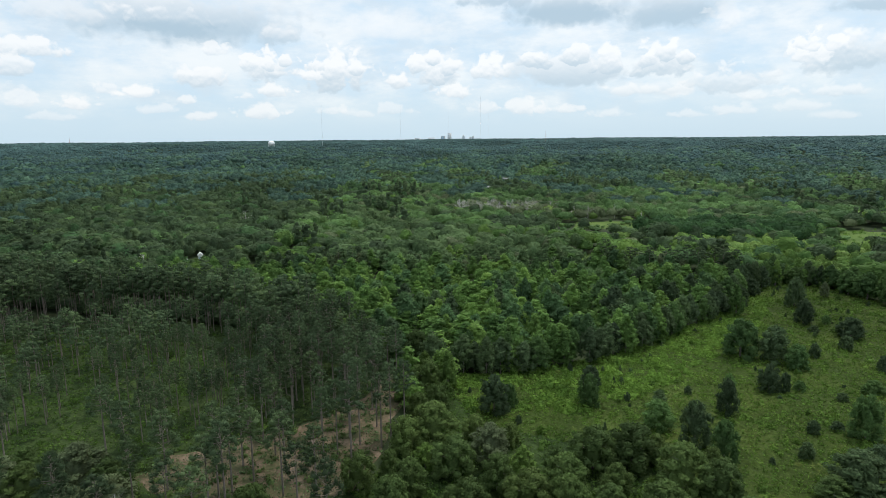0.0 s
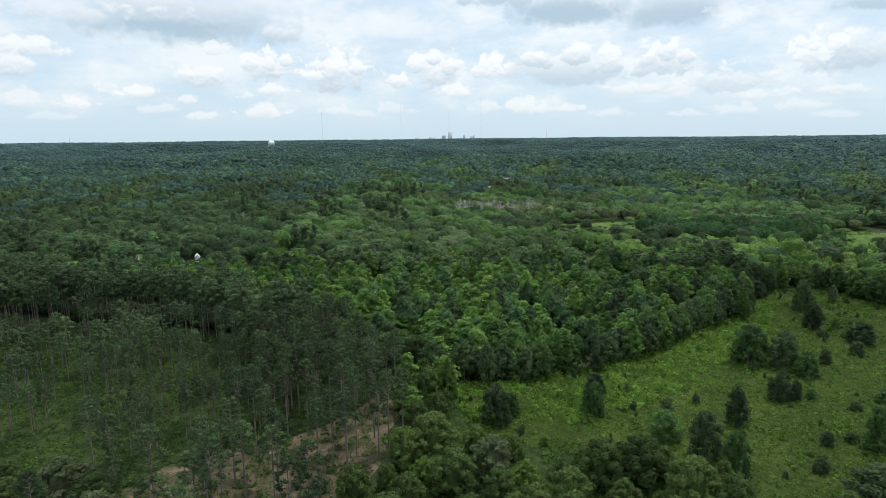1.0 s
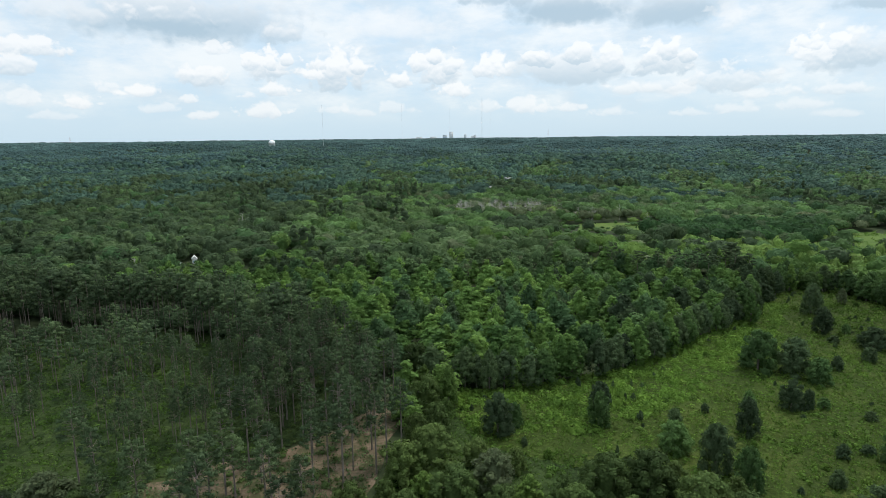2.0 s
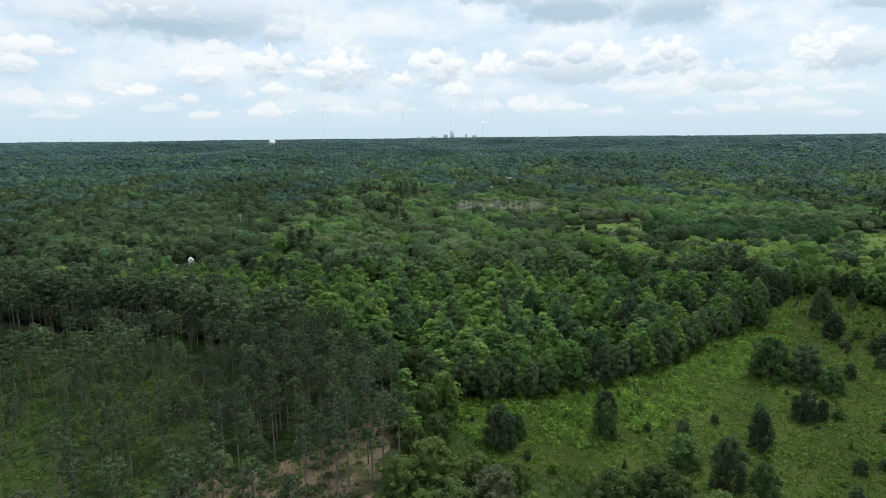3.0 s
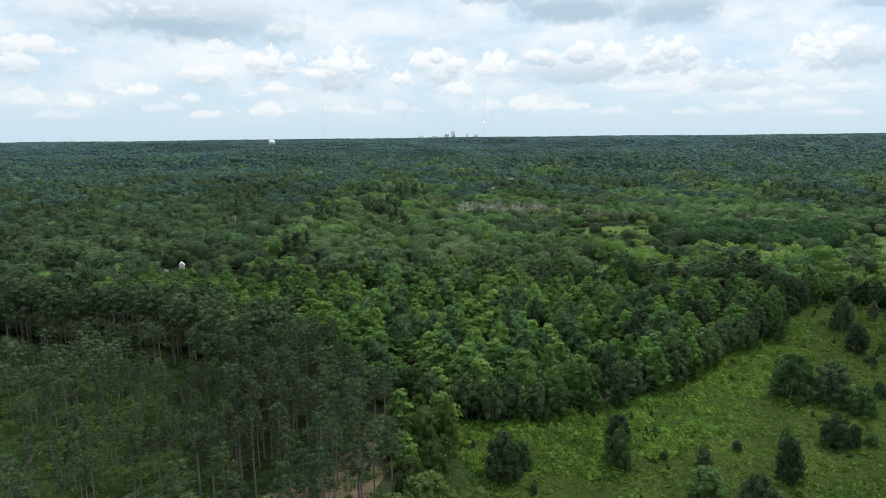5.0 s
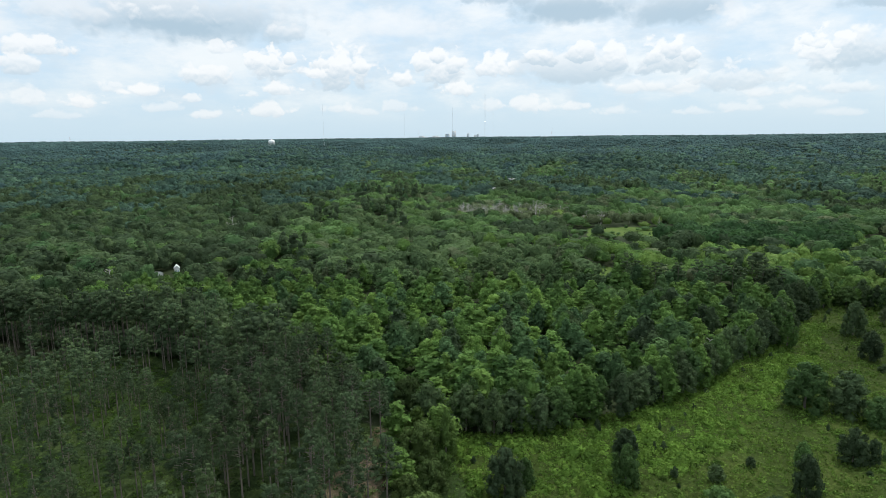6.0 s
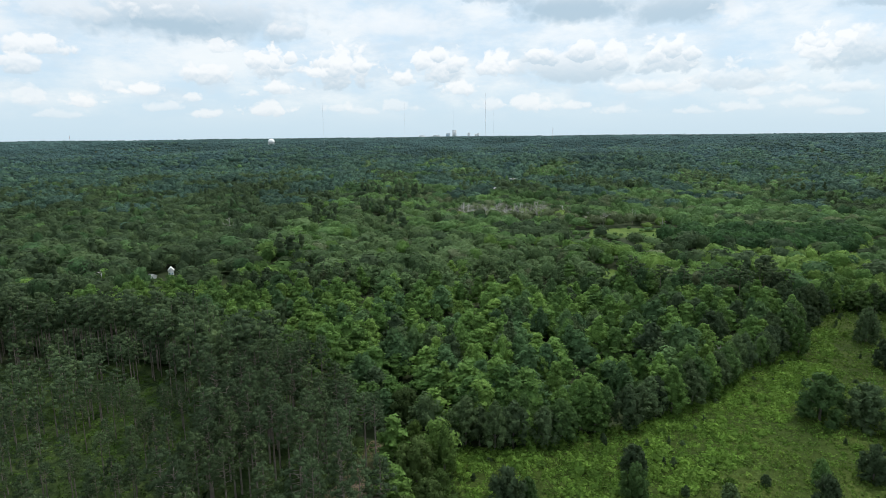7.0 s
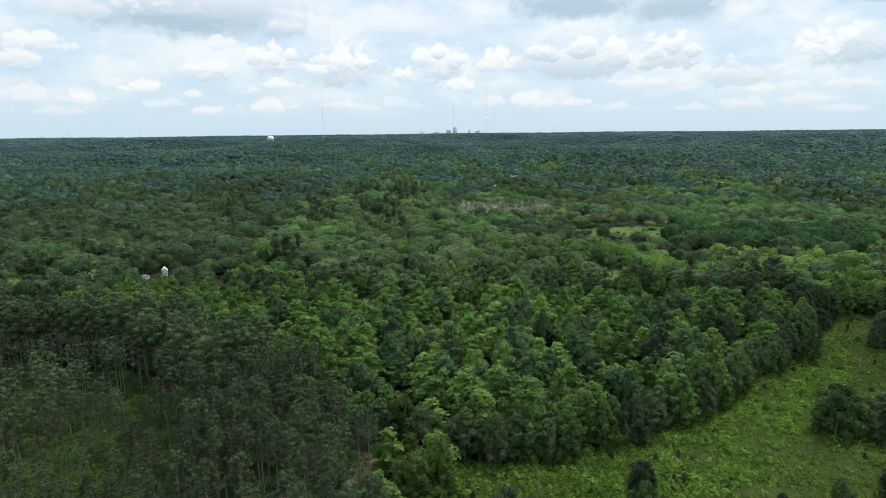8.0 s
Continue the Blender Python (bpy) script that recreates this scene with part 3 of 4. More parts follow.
def ground_sheet():
    k = np.linspace(-1, 1, 100)
    line = 5400 * np.sinh(3.2 * k) / np.sinh(3.2)
    x, y = np.meshgrid(line, line)
    i = np.arange(100 * 99).reshape(99, 100)[:, :-1].ravel()
    q = np.stack((i, i + 1, i + 101, i + 100), 1)
    z = ground_z(x, y).ravel()
    ob = new("ground", mesh_of("ground", Shape(np.stack((x.ravel(), y.ravel(), z), 1), q), FLOOR, smooth=True))
    tagged(ob, "dark leaf-littered forest floor reaching to the hills", "ground", kind="structure")


def patch(name, poly, mat, lift, label, category, rng, ragged=1.5):
    """A stretch of ground of its own cover, with an uneven edge."""
    edge = []
    for a, b in zip(poly, poly[1:] + poly[:1]):
        steps = max(2, int(math.dist(a, b) / 4))
        for k in range(steps):
            j = rng.normal(size=2) * ragged * (0.5 if k else 0.2)
            edge.append((a[0] + (b[0] - a[0]) * k / steps + j[0], a[1] + (b[1] - a[1]) * k / steps + j[1], lift))
    bm = bmesh.new()
    bm.faces.new([bm.verts.new(p) for p in edge])
    bmesh.ops.triangulate(bm, faces=bm.faces[:])
    bmesh.ops.recalc_face_normals(bm, faces=bm.faces[:])
    me = bpy.data.meshes.new(name)
    bm.to_mesh(me)
    bm.free()
    if me.polygons and me.polygons[0].normal.z < 0:
        me.flip_normals()
    me.materials.append(mat)
    tagged(new(name, me), label, category, kind="structure")


ground_sheet()
plan_rng = np.random.default_rng(3)
patch("meadow", FIELD, MEADOW, 0.05, "rough overgrown green meadow with tall weeds", "meadow", plan_rng)
patch("pine_floor", OPEN, UNDER, 0.07, "green undergrown floor of an open pine stand", "forest floor", plan_rng)
patch("wood_margin", NEARBY, UNDER, 0.09, "weedy green ground under the near trees", "forest floor", plan_rng)
patch("dirt_track", TRACK, DIRT, 0.13, "bare reddish-brown earth track with pine straw", "dirt track", plan_rng, 2.2)
patch("pasture", PASTURE, GRASS, 0.06, "bright green mown pasture behind the trees", "pasture", plan_rng)
patch("marsh_strip", STRIP, GRASS, 0.06, "bright green marsh grass beside dark trees", "grass", plan_rng)
patch("glade", GLADE, GRASS, 0.06, "small bright grassy clearing among trees", "clearing", plan_rng)
patch("lawn", LAWN, MEADOW, 0.06, "narrow mown grass ride between trees", "grass ride", plan_rng)


# ---------------------------------------------------------------- trees
def broadleaf_crown(rng, level, height=16.0, radius=4.2, peak=1.0, low=0.12, fine=False):
    """Crown of boughs; peak above 1 makes it pointed, low is where the foliage begins."""
    if level >= 2:
        radius *= (1.32, 1.45, 1.9)[level - 2]
        if level == 4:
            v, t = ICO
            t = t[v[t].mean(1)[:, 2] > -0.1]
            used, again = np.unique(t, return_inverse=True)
            tops = []
            for k in range(4):
                c = np.array((math.cos(k * 1.6 + 0.4), math.sin(k * 1.6 + 0.4), 0)) * radius * rng.uniform(0.4, 0.85)
                w = radius * rng.uniform(0.28, 0.50)
                tops.append(Shape(c + (v[used] * rng.uniform(0.75, 1.25, (len(used), 1)) - (0, 0, 1)) * (w, w, w * 1.25) + (0, 0, height * rng.uniform(0.66, 1.06)), None, again.reshape(-1, 3)))
            return join_shapes(tops)
        ball, count, size, lumps, width, deep, jitter = ((ICO2, 120, 0.155, 11, 0.10, 0.30, 0.10), (ICO2, 24, 0.24, 7, 0.16, 0.30, 0.13))[level - 2]
        far = billowed(rng, ball, count, size, lumps, width, deep, jitter)
        deep_down = min(height * (1 - low) * 0.55, radius * 1.35)
        point = 1 - 0.35 * max(0.0, peak - 0.7) * np.clip(far.v[:, 2], 0, 1)
        lean = rng.normal(size=2) * 0.12 * radius
        far.v = np.stack((far.v[:, 0] * radius * point + lean[0], far.v[:, 1] * radius * point + lean[1], height - deep_down * 0.95 + far.v[:, 2] * deep_down), 1)
        return far
    boughs, count, size = ((30, 56, 0.40), (15, 36, 0.58))[level]
    if fine:
        boughs, count, size = 38, 76, 0.30
    out = []
    for k in range(boughs):
        f = (k + 0.5) / boughs
        a = k * 2.4 + rng.uniform(-0.5, 0.5)
        z = low + (1 - low) * (0.10 + 0.84 * f)
        reach = radius * (math.sin(math.pi * min(1, 0.26 + 0.68 * f)) ** peak) * rng.uniform(0.80, 1.10)
        br = radius * rng.uniform(0.22, 0.36) * (1.1 - 0.3 * f) * ((0.95 if fine else 1.05), 1.42)[level]
        off = max(0.0, reach - br * 0.6)
        c = np.array((math.cos(a) * off, math.sin(a) * off, min(height * z - br * 0.2, height - br * 0.7)))
        out.append(lobe(c, np.array((br, br, br * rng.uniform(0.85, 1.15))), count, size, rng, 0.72, 0.66, 0.75, (-0.5, -0.3)[level]))
    top = radius * (0.26, 0.36)[level]
    out.append(lobe(np.array((0, 0, height - top)), np.array((top, top, top * 1.3)), count, size, rng, 0.72, 0.66, 0.75, -0.4))
    out.append(lobe(np.array((0, 0, height * (low + 1) / 2)), np.array((radius * 0.52, radius * 0.52, height * (1 - low) * 0.38)), 0, 1, rng, core=1.0))
    return join_shapes(out)


def broadleaf_trunk(rng, height=16.0, radius=4.2):
    out = [rod((0, 0, -0.3), (0, 0, height * 0.35), 0.30, 0.22), rod((0, 0, height * 0.35), (0.1, 0, height * 0.82), 0.22, 0.07)]
    for k in range(7):
        a, z = k * 2.4 + rng.uniform(-0.4, 0.4), height * rng.uniform(0.28, 0.65)
        reach = radius * rng.uniform(0.55, 0.85)
        out.append(rod((0, 0, z), (math.cos(a) * reach, math.sin(a) * reach, z + reach * 0.75), 0.12, 0.03, 4))
    return join_shapes(out)


def pine_parts(rng, level, height=23.0):
    """A tall bare trunk with rounded tufts of needles on the upper boughs."""
    tufts, count, size = ((30, 34, 0.30), (15, 16, 0.46), (4, 14, 0.8), (2, 0, 1), (2, 0, 1))[level]
    wood = [rod((0, 0, -0.3), (0, 0, height * 0.55), 0.24, 0.17, 7 if level == 0 else 4), rod((0, 0, height * 0.55), (0, 0, height * 0.97), 0.17, 0.04, 5 if level == 0 else 4)]
    green = []
    for k in range(tufts):
        f = (k + 0.5) / tufts
        a = k * 2.4 + rng.uniform(-0.6, 0.6)
        z = height * (0.60 + 0.37 * f)
        reach = 2.9 * math.sin(math.pi * (0.30 + 0.64 * f)) ** 0.8 * math.sqrt(rng.uniform(0.25, 1.15))
        if level >= 2:
            reach *= 0.3
        r = rng.uniform(0.70, 1.15) * (1, 1.35, 2.3, 2.6, 3.0)[level]
        c = np.array((math.cos(a) * reach, math.sin(a) * reach, z + 0.5 - 0.12 * reach))
        green.append(lobe(c, np.array((r, r, r * (0.75 if level < 2 else 1.2))), count, size, rng, 0.40, (0.60, 0.66, 0.85, 0.9, 0.9)[level], 0.95, (-0.6, -0.3, -0.3, -0.1, -0.1)[level]))
        if level == 0:
            wood.append(rod((0, 0, z - reach * 0.25), c, 0.07, 0.02, 4))
    if level == 0:
        for k in range(4):
            a, z = rng.uniform(0, 6.28), height * rng.uniform(0.34, 0.54)
            wood.append(rod((0, 0, z), (math.cos(a) * 1.4, math.sin(a) * 1.4, z + 0.3), 0.04, 0.01, 4))
    return join_shapes(green), join_shapes(wood)


def dead_tree_shape(rng, height=14.0, twigs=12):
    out = [rod((0, 0, -0.3), (0.2, 0, height * 0.5), 0.24, 0.16, 5), rod((0.2, 0, height * 0.5), (0, 0.2, height), 0.16, 0.03, 5)]
    for k in range(twigs):
        a, z = k * 2.4 + rng.uniform(-0.5, 0.5), height * rng.uniform(0.3, 0.92)
        reach = (height - z) * 0.42 + 0.8
        end = np.array((math.cos(a) * reach, math.sin(a) * reach, z + reach * rng.uniform(0.3, 0.9)))
        out.append(rod((0, 0, z), end, 0.08, 0.02, 4))
        for s in (-0.7, 0.7):
            tip = end + np.array((math.cos(a + s), math.sin(a + s), 0.5)) * reach * 0.4
            out.append(rod(end * 0.55 + np.array((0, 0, z)) * 0.45, tip, 0.04, 0.012, 3))
    return join_shapes(out)


shape_rng = np.random.default_rng(11)
FORMS = {}
for lv in range(5):
    FORMS["round", lv] = [broadleaf_crown(shape_rng, lv, 15, 4.8, 0.9, 0.12) for _ in range(4)]
    FORMS["spire", lv] = [broadleaf_crown(shape_rng, lv, 16, 3.6, 1.15, 0.03) for _ in range(4)]
    FORMS["bush", lv] = [broadleaf_crown(shape_rng, lv, 8, 4.0, 0.75, 0.02) for _ in range(3)]
    FORMS["egg", lv] = [broadleaf_crown(shape_rng, lv, 11, 4.5, 0.55, -0.02) for _ in range(4)]
    FORMS["pine", lv] = [pine_parts(shape_rng, lv) for _ in range(4)]

# species, or hazed stand-ins (vale, hill, far): form, leaf material, height range, spread range
SPECIES = {
    "pine": ("pine", PINE, (1.02, 1.36), (0.95, 1.40)),
    "young_pine": ("pine", PINE, (0.66, 0.92), (0.62, 0.88)),
    "far_pine": ("pine", PINE, (0.85, 1.05), (0.95, 1.3)),
    "mixed": ("round", MIXED, (0.78, 1.25), (0.75, 1.35)),
    "bright": ("spire", BRIGHT, (0.70, 1.15), (1.05, 1.75)),
    "leafy": ("round", BRIGHT, (0.70, 1.10), (0.75, 1.2)),
    "olive": ("round", OLIVE, (0.85, 1.15), (0.85, 1.25)),
    "dark": ("round", DARK, (0.85, 1.15), (0.85, 1.20)),
    "bushes": ("bush", YELLOW, (0.55, 1.55), (0.55, 1.0)),
    "oak": ("round", OLIVE, (0.85, 1.10), (0.95, 1.35)),
    "grove": ("round", GROVE, (1.05, 1.40), (0.95, 1.25)),
    "vale": ("round", VALE, (0.70, 1.15), (0.75, 1.2)),
    "scrub": ("bush", VALE, (0.34, 0.72), (0.55, 0.95)),
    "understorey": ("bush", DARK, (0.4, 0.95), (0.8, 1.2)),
    "silver": ("round", SILVER, (0.75, 1.0), (0.8, 1.1)),
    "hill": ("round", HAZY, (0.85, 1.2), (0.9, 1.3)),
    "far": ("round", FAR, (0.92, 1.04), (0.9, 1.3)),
}


def choose(x, y, rng):
    """The species or haze-tinted stand-in at each place of the plan, or '' where the ground is open."""
    n = len(x)
    pick, big, small, roll = np.full(n, "mixed", dtype=object), soft_noise(x, y, 420, 1), soft_noise(x, y, 130, 2), rng.random(n)
    r = np.hypot(x, y)
    pick[(big > 0.57)] = "olive"
    pick[(big < 0.38)] = "dark"
    pick[(small > 0.60) & (roll < 0.85)] = "leafy"
    pick[(small < 0.30) & (roll < 0.75)] = "far_pine"
    pick[(roll > 0.94) & (r < 900)] = "bright"
    pick[roll < 0.03] = "silver"
    vale = (r > 560) & (r < 1000) & (x > -40) & (x < 420) & (pick != "dark")
    pick[vale] = np.where(small[vale] > 0.40 + 0.2 * roll[vale], "leafy", np.where(roll[vale] < 0.40, "olive", np.where(roll[vale] < 0.62, "silver", np.where(roll[vale] < 0.85, "mixed", "dark"))))
    mass = np.clip(0.5 * roll + 0.62 * soft_noise(x, y, 42, 31) - 0.06, 0, 0.999)
    near = r < 420
    pick[near] = np.where(mass[near] < 0.50, "bright", np.where(mass[near] < 0.62, "leafy", np.where(mass[near] < 0.84, "mixed", "dark")))
    e = inside(x, y, EDGE)
    pick[e] = np.where(mass[e] < 0.48, "bright", np.where(mass[e] < 0.58, "leafy", np.where(mass[e] < 0.78, "mixed", np.where(mass[e] < 0.92, "dark", "olive"))))
    # the left woods mostly take dark leaves, cloud shade put into the colour
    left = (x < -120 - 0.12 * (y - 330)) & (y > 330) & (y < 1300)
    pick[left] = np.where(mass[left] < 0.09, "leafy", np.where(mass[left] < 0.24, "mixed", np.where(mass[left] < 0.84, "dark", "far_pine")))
    for poly, name, share in ((BUSHES, "bushes", 0.78), (BUSHES, "dark", 0.07), (CLUMP, "grove", 1.0), (CLUMP, "dark", 0.18), (EAST, "leafy", 0.9), (EAST, "bushes", 0.45), (SUNNY, "leafy", 0.95), (SCRUB, "scrub", 0.95), (LOWS, "scrub", 1.0)):
        here = inside(x, y, poly) & (roll < share)
        pick[here] = name
    # farther woods switch to the haze-tinted leaf colours by distance
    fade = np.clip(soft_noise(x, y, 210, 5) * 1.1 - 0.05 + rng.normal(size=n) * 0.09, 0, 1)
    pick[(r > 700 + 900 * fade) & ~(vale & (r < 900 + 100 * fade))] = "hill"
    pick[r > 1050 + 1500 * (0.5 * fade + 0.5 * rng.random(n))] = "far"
    o = inside(x, y, OLIVES) & (roll < 0.85)
    pick[o] = np.where(roll[o] < 0.40, "oak", np.where(roll[o] < 0.52, "silver", np.where(roll[o] < 0.74, "olive", "")))
    for poly, name in ((SCRUB, "scrub"), (CLUMP, "grove")):
        pick[inside(x, y, poly) & (pick == "hill")] = name
    # light green trees beyond this distance get a duller colour in place of haze
    pick[(pick == "leafy") & (r > 560)] = "vale"
    s = inside(x, y, SNAGS)
    pick[s] = np.where(roll[s] < 0.45, "silver", np.where(roll[s] < 0.75, "bushes", ""))
    p = inside(x, y, PINES)
    pick[p] = "pine"
    pick[p & inside(x, y, OPEN) & (y > 178)] = "young_pine"
    pick[p & inside(x, y, OPEN) & (roll < 0.54)] = ""
    pick[p & (y < 185) & (roll < 0.72)] = ""
    pick[(y < 178) & (x > -16) & (roll < 0.8)] = ""
    pick[inside(x, y, NEARBY) & (y < 215)] = ""
    for poly in (FIELD, TRACK, PASTURE, STRIP, GLADE, LAWN, YARD):
        pick[inside(x, y, poly)] = ""
    pick[inside(x, y, STRIP) & (roll < 0.25)] = "scrub"
    pick[inside(x, y, PASTURE) & (roll < 0.10)] = "scrub"
    if len(x) and r.min() < 300:
        for px, py, *rest in FIELD_TREES + YOUNG_TREES + NEAR_TREES + SIDE_TREES + MARGIN_TREES + LONE_PINES:
            room = 3.0 + 0.45 * (rest[1] if rest else 1.0)
            pick[np.hypot(x - px, y - py) < room] = ""
    return pick


def scatter(r0, r1, step, rng, grow=0.0):
    """Jittered places between two distances within the fan that the flight looks over."""
    xs, ys = [], []
    r = r0
    while r < r1:
        d = step + grow * r
        half = 0.70 if r < 500 else 0.66
        n = max(1, int(2 * half * r / d))
        a = -half + (np.arange(n) + rng.uniform(0.1, 0.9, n)) * 2 * half / n
        rr = r + rng.uniform(-0.45, 0.45, n) * d
        xs.append(np.sin(a) * rr), ys.append(np.cos(a) * rr)
        r += d
    return np.concatenate(xs), np.concatenate(ys)


forest_rng = np.random.default_rng(21)
stands = {}


def grow(x, y, kinds, level, rng):
    """Sorts the places by species into the stands."""
    for name in sorted(set(kinds)):
        if name:
            k = kinds == name
            stands.setdefault(name, []).append((x[k], y[k], level))


x, y = scatter(98, 455, 5.6, forest_rng)
kinds = choose(x, y, forest_rng)
# broadleaf woods stand wider than the pines
thin = (kinds != "pine") & (kinds != "young_pine") & (kinds != "bushes") & (forest_rng.random(len(x)) < 0.62)
kinds[thin | ((kinds == "pine") & (forest_rng.random(len(x)) < 0.30))] = ""
kinds[(np.hypot(x, y) < 118) & (kinds != "")] = ""
fringe = []
for (ax, ay), (bx, by) in zip(FIELD[1:13], FIELD[2:14]):
    length = math.dist((ax, ay), (bx, by))
    for k in range(int(length / 4.6)):
        f = (k + forest_rng.uniform(0.2, 0.8)) * 4.6 / length
        off = forest_rng.uniform(-3.5, 3.5)
        fringe.append((ax + (bx - ax) * f - (by - ay) / length * off, ay + (by - ay) * f + (bx - ax) / length * off))
x, y = np.concatenate((x, [a for a, b in fringe])), np.concatenate((y, [b for a, b in fringe]))
kinds = np.concatenate((kinds, forest_rng.choice(np.array(["bright", "mixed", "mixed", "dark", "dark"], dtype=object), len(fringe))))
edge_line = np.array(fringe)
edge_rank = np.array([np.hypot(edge_line[:, 0] - a, edge_line[:, 1] - b).min() for a, b in zip(x, y)])
near_rank = np.hypot(x + 20, y - 120)
things = {}
for family, names in (("pine", ("pine", "young_pine")), ("broadleaf", ("bright", "mixed", "leafy", "dark", "olive", "silver"))):
    mine = np.flatnonzero(np.isin(kinds, names))
    best = mine[np.argsort((near_rank if family == "pine" else edge_rank)[mine])][:170 if family == "pine" else 150]
    things[family] = [(float(x[k]), float(y[k]), kinds[k]) for k in best]
    kinds[best] = ""
grow(x, y, kinds, 1, forest_rng)
# dark bushes added behind the trunks, where deep canopy shade belongs
ux, uy = forest_rng.uniform(-260, -60, 2000), forest_rng.uniform(286, 362, 2000)
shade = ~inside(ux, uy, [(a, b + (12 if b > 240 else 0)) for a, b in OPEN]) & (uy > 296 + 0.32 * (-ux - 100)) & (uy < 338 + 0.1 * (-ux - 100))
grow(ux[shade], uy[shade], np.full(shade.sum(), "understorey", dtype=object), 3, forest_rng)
x, y = scatter(455, 1050, 11.5, forest_rng)
grow(x, y, choose(x, y, forest_rng), 2, forest_rng)
x, y = scatter(455, 640, 8.5, forest_rng)
kinds = choose(x, y, forest_rng)
kinds[(kinds != "bushes") & (kinds != "grove")] = ""
grow(x, y, kinds, 2, forest_rng)
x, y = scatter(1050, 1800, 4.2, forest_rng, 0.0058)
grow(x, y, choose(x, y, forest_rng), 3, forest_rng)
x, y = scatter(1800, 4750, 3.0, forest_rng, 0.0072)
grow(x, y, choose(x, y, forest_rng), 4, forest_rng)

NAMES = {"pine": ("pine_stand", "dense stand of tall dark green pines"), "young_pine": ("young_pines", "thin young pines over green undergrowth"), "far_pine": ("far_pines", "scattered dark pines among broadleaf woods"),
         "mixed": ("mixed_woods", "deep green broadleaf woods reaching to the hills"), "bright": ("young_woods", "fresh green pointed young broadleaf trees"),
         "leafy": ("leafy_woods", "light green rounded broadleaf trees"), "olive": ("oak_woods", "olive green rounded oak woods"),
         "dark": ("shady_woods", "dark green dense broadleaf woods, more on the left for cloud shade"), "bushes": ("thicket", "low yellow-green thicket beside the pasture"),
         "oak": ("broad_oaks", "broad grey-green oaks with wide rounded crowns"), "understorey": ("understorey", "dark green bushes added under the tall pines to deepen the shade"), "grove": ("dark_grove", "dense deep green grove of tall rounded trees"), "vale": ("vale_woods", "light green rounded trees round the marsh, dulled in colour for haze"), "scrub": ("marsh_scrub", "low light green scrub round the marsh grass"),
         "silver": ("grey_woods", "pale grey-green trees scattered through the woods"), "hill": ("hillside_woods", "broadleaf woods on the rising hillside, coloured blue-green for haze"), "far": ("distant_woods", "distant woods on low hills, coloured bluer for haze")}
trunks = []
for name, lots in stands.items():
    form, mat, (h0, h1), (w0, w1) = SPECIES[name]
    shapes, tints = [], []
    for lx, ly, level in lots:
        forms = FORMS[form, level]
        which = forest_rng.integers(0, len(forms), len(lx))
        for k, s in enumerate(forms):
            m = which == k
            n = int(m.sum())
            if not n:
                continue
            at = np.stack((lx[m], ly[m], ground_z(lx[m], ly[m])), 1)
            far = np.hypot(lx[m], ly[m])
            swell = soft_noise(lx[m], ly[m], 70, 12)
            wide = forest_rng.uniform(w0, w1, n) * (forest_rng.uniform(0.62, 1.55, n) if level > 1 else 1) * np.maximum(0.75, ((1.14, 1.14, 10.0, 2.4, 1.2)[level] + (0, 0, 0, 0.0058, 0.0062)[level] * far) / (1, 1, 8.8, 10.0, 13.5)[level]) * (0.85 + 0.35 * swell)
            tall = forest_rng.uniform(h0, h1, n) * (0.92 + 0.16 * swell if name == "pine" else 0.78 + 0.42 * swell)
            turn = forest_rng.uniform(0, 6.28, n)
            crown, wood = s if form == "pine" else (s, None)
            shapes.append(spread(crown, at, turn, wide, tall))
            tints.append(np.repeat(forest_rng.random(n), len(crown.v)))
            if wood is not None and level < 2:
                trunks.append(spread(wood, at, turn, np.ones(n), tall))
    whole = join_shapes(shapes)
    ob_name, label = NAMES[name]
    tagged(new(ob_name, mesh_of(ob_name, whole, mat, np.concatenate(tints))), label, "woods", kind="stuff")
tagged(new("pine_trunks", mesh_of("pine_trunks", join_shapes(trunks), BARK)), "tall straight grey-brown pine trunks", "tree trunks", kind="stuff")


def tree_model(name, crown, wood, leaf, bark, label, category, group):
    tree = thing(name, label, category, group)
    part("trunk", wood, bark, tree)
    part("crown", crown, leaf, tree)
    return tree


def place_all(models, spots, rng, h, w):
    """Sets copies of the models at the spots; the first of each model stays in use itself."""
    used = set()
    for px, py, k in spots:
        model = models[k % len(models)]
        s, t = rng.uniform(*w), rng.uniform(*h)
        m = Matrix.LocRotScale((px, py, float(ground_z(px, py))), Euler((0, 0, rng.uniform(0, 6.28))), None)
        ob = copy_thing(model, m) if model in used else model
        used.add(model)
        ob.matrix_basis = m @ Matrix.Diagonal((s, s, t, 1))


pines = [tree_model("pine_tree", *FORMS["pine", 0][k], PINE, BARK, "tall pine with a bare grey-brown trunk and tufted dark green crown", "pine tree", "pines of the open stand")
         for k in range(4)]
tree_rng = np.random.default_rng(5)
place_all(pines, [(a, b, k) for k, (a, b) in enumerate(LONE_PINES + [t[:2] for t in things["pine"] if t[2] == "pine"])], tree_rng, (0.96, 1.28), (0.95, 1.35))
young = [tree_model("pine_tree", *FORMS["pine", 0][k], PINE, BARK, "thin young pine with a tufted crown over green undergrowth", "pine tree", "young pines of the open stand")
         for k in range(4)]
place_all(young, [(*t[:2], k) for k, t in enumerate(t for t in things["pine"] if t[2] == "young_pine")], tree_rng, (0.66, 0.92), (0.62, 0.88))

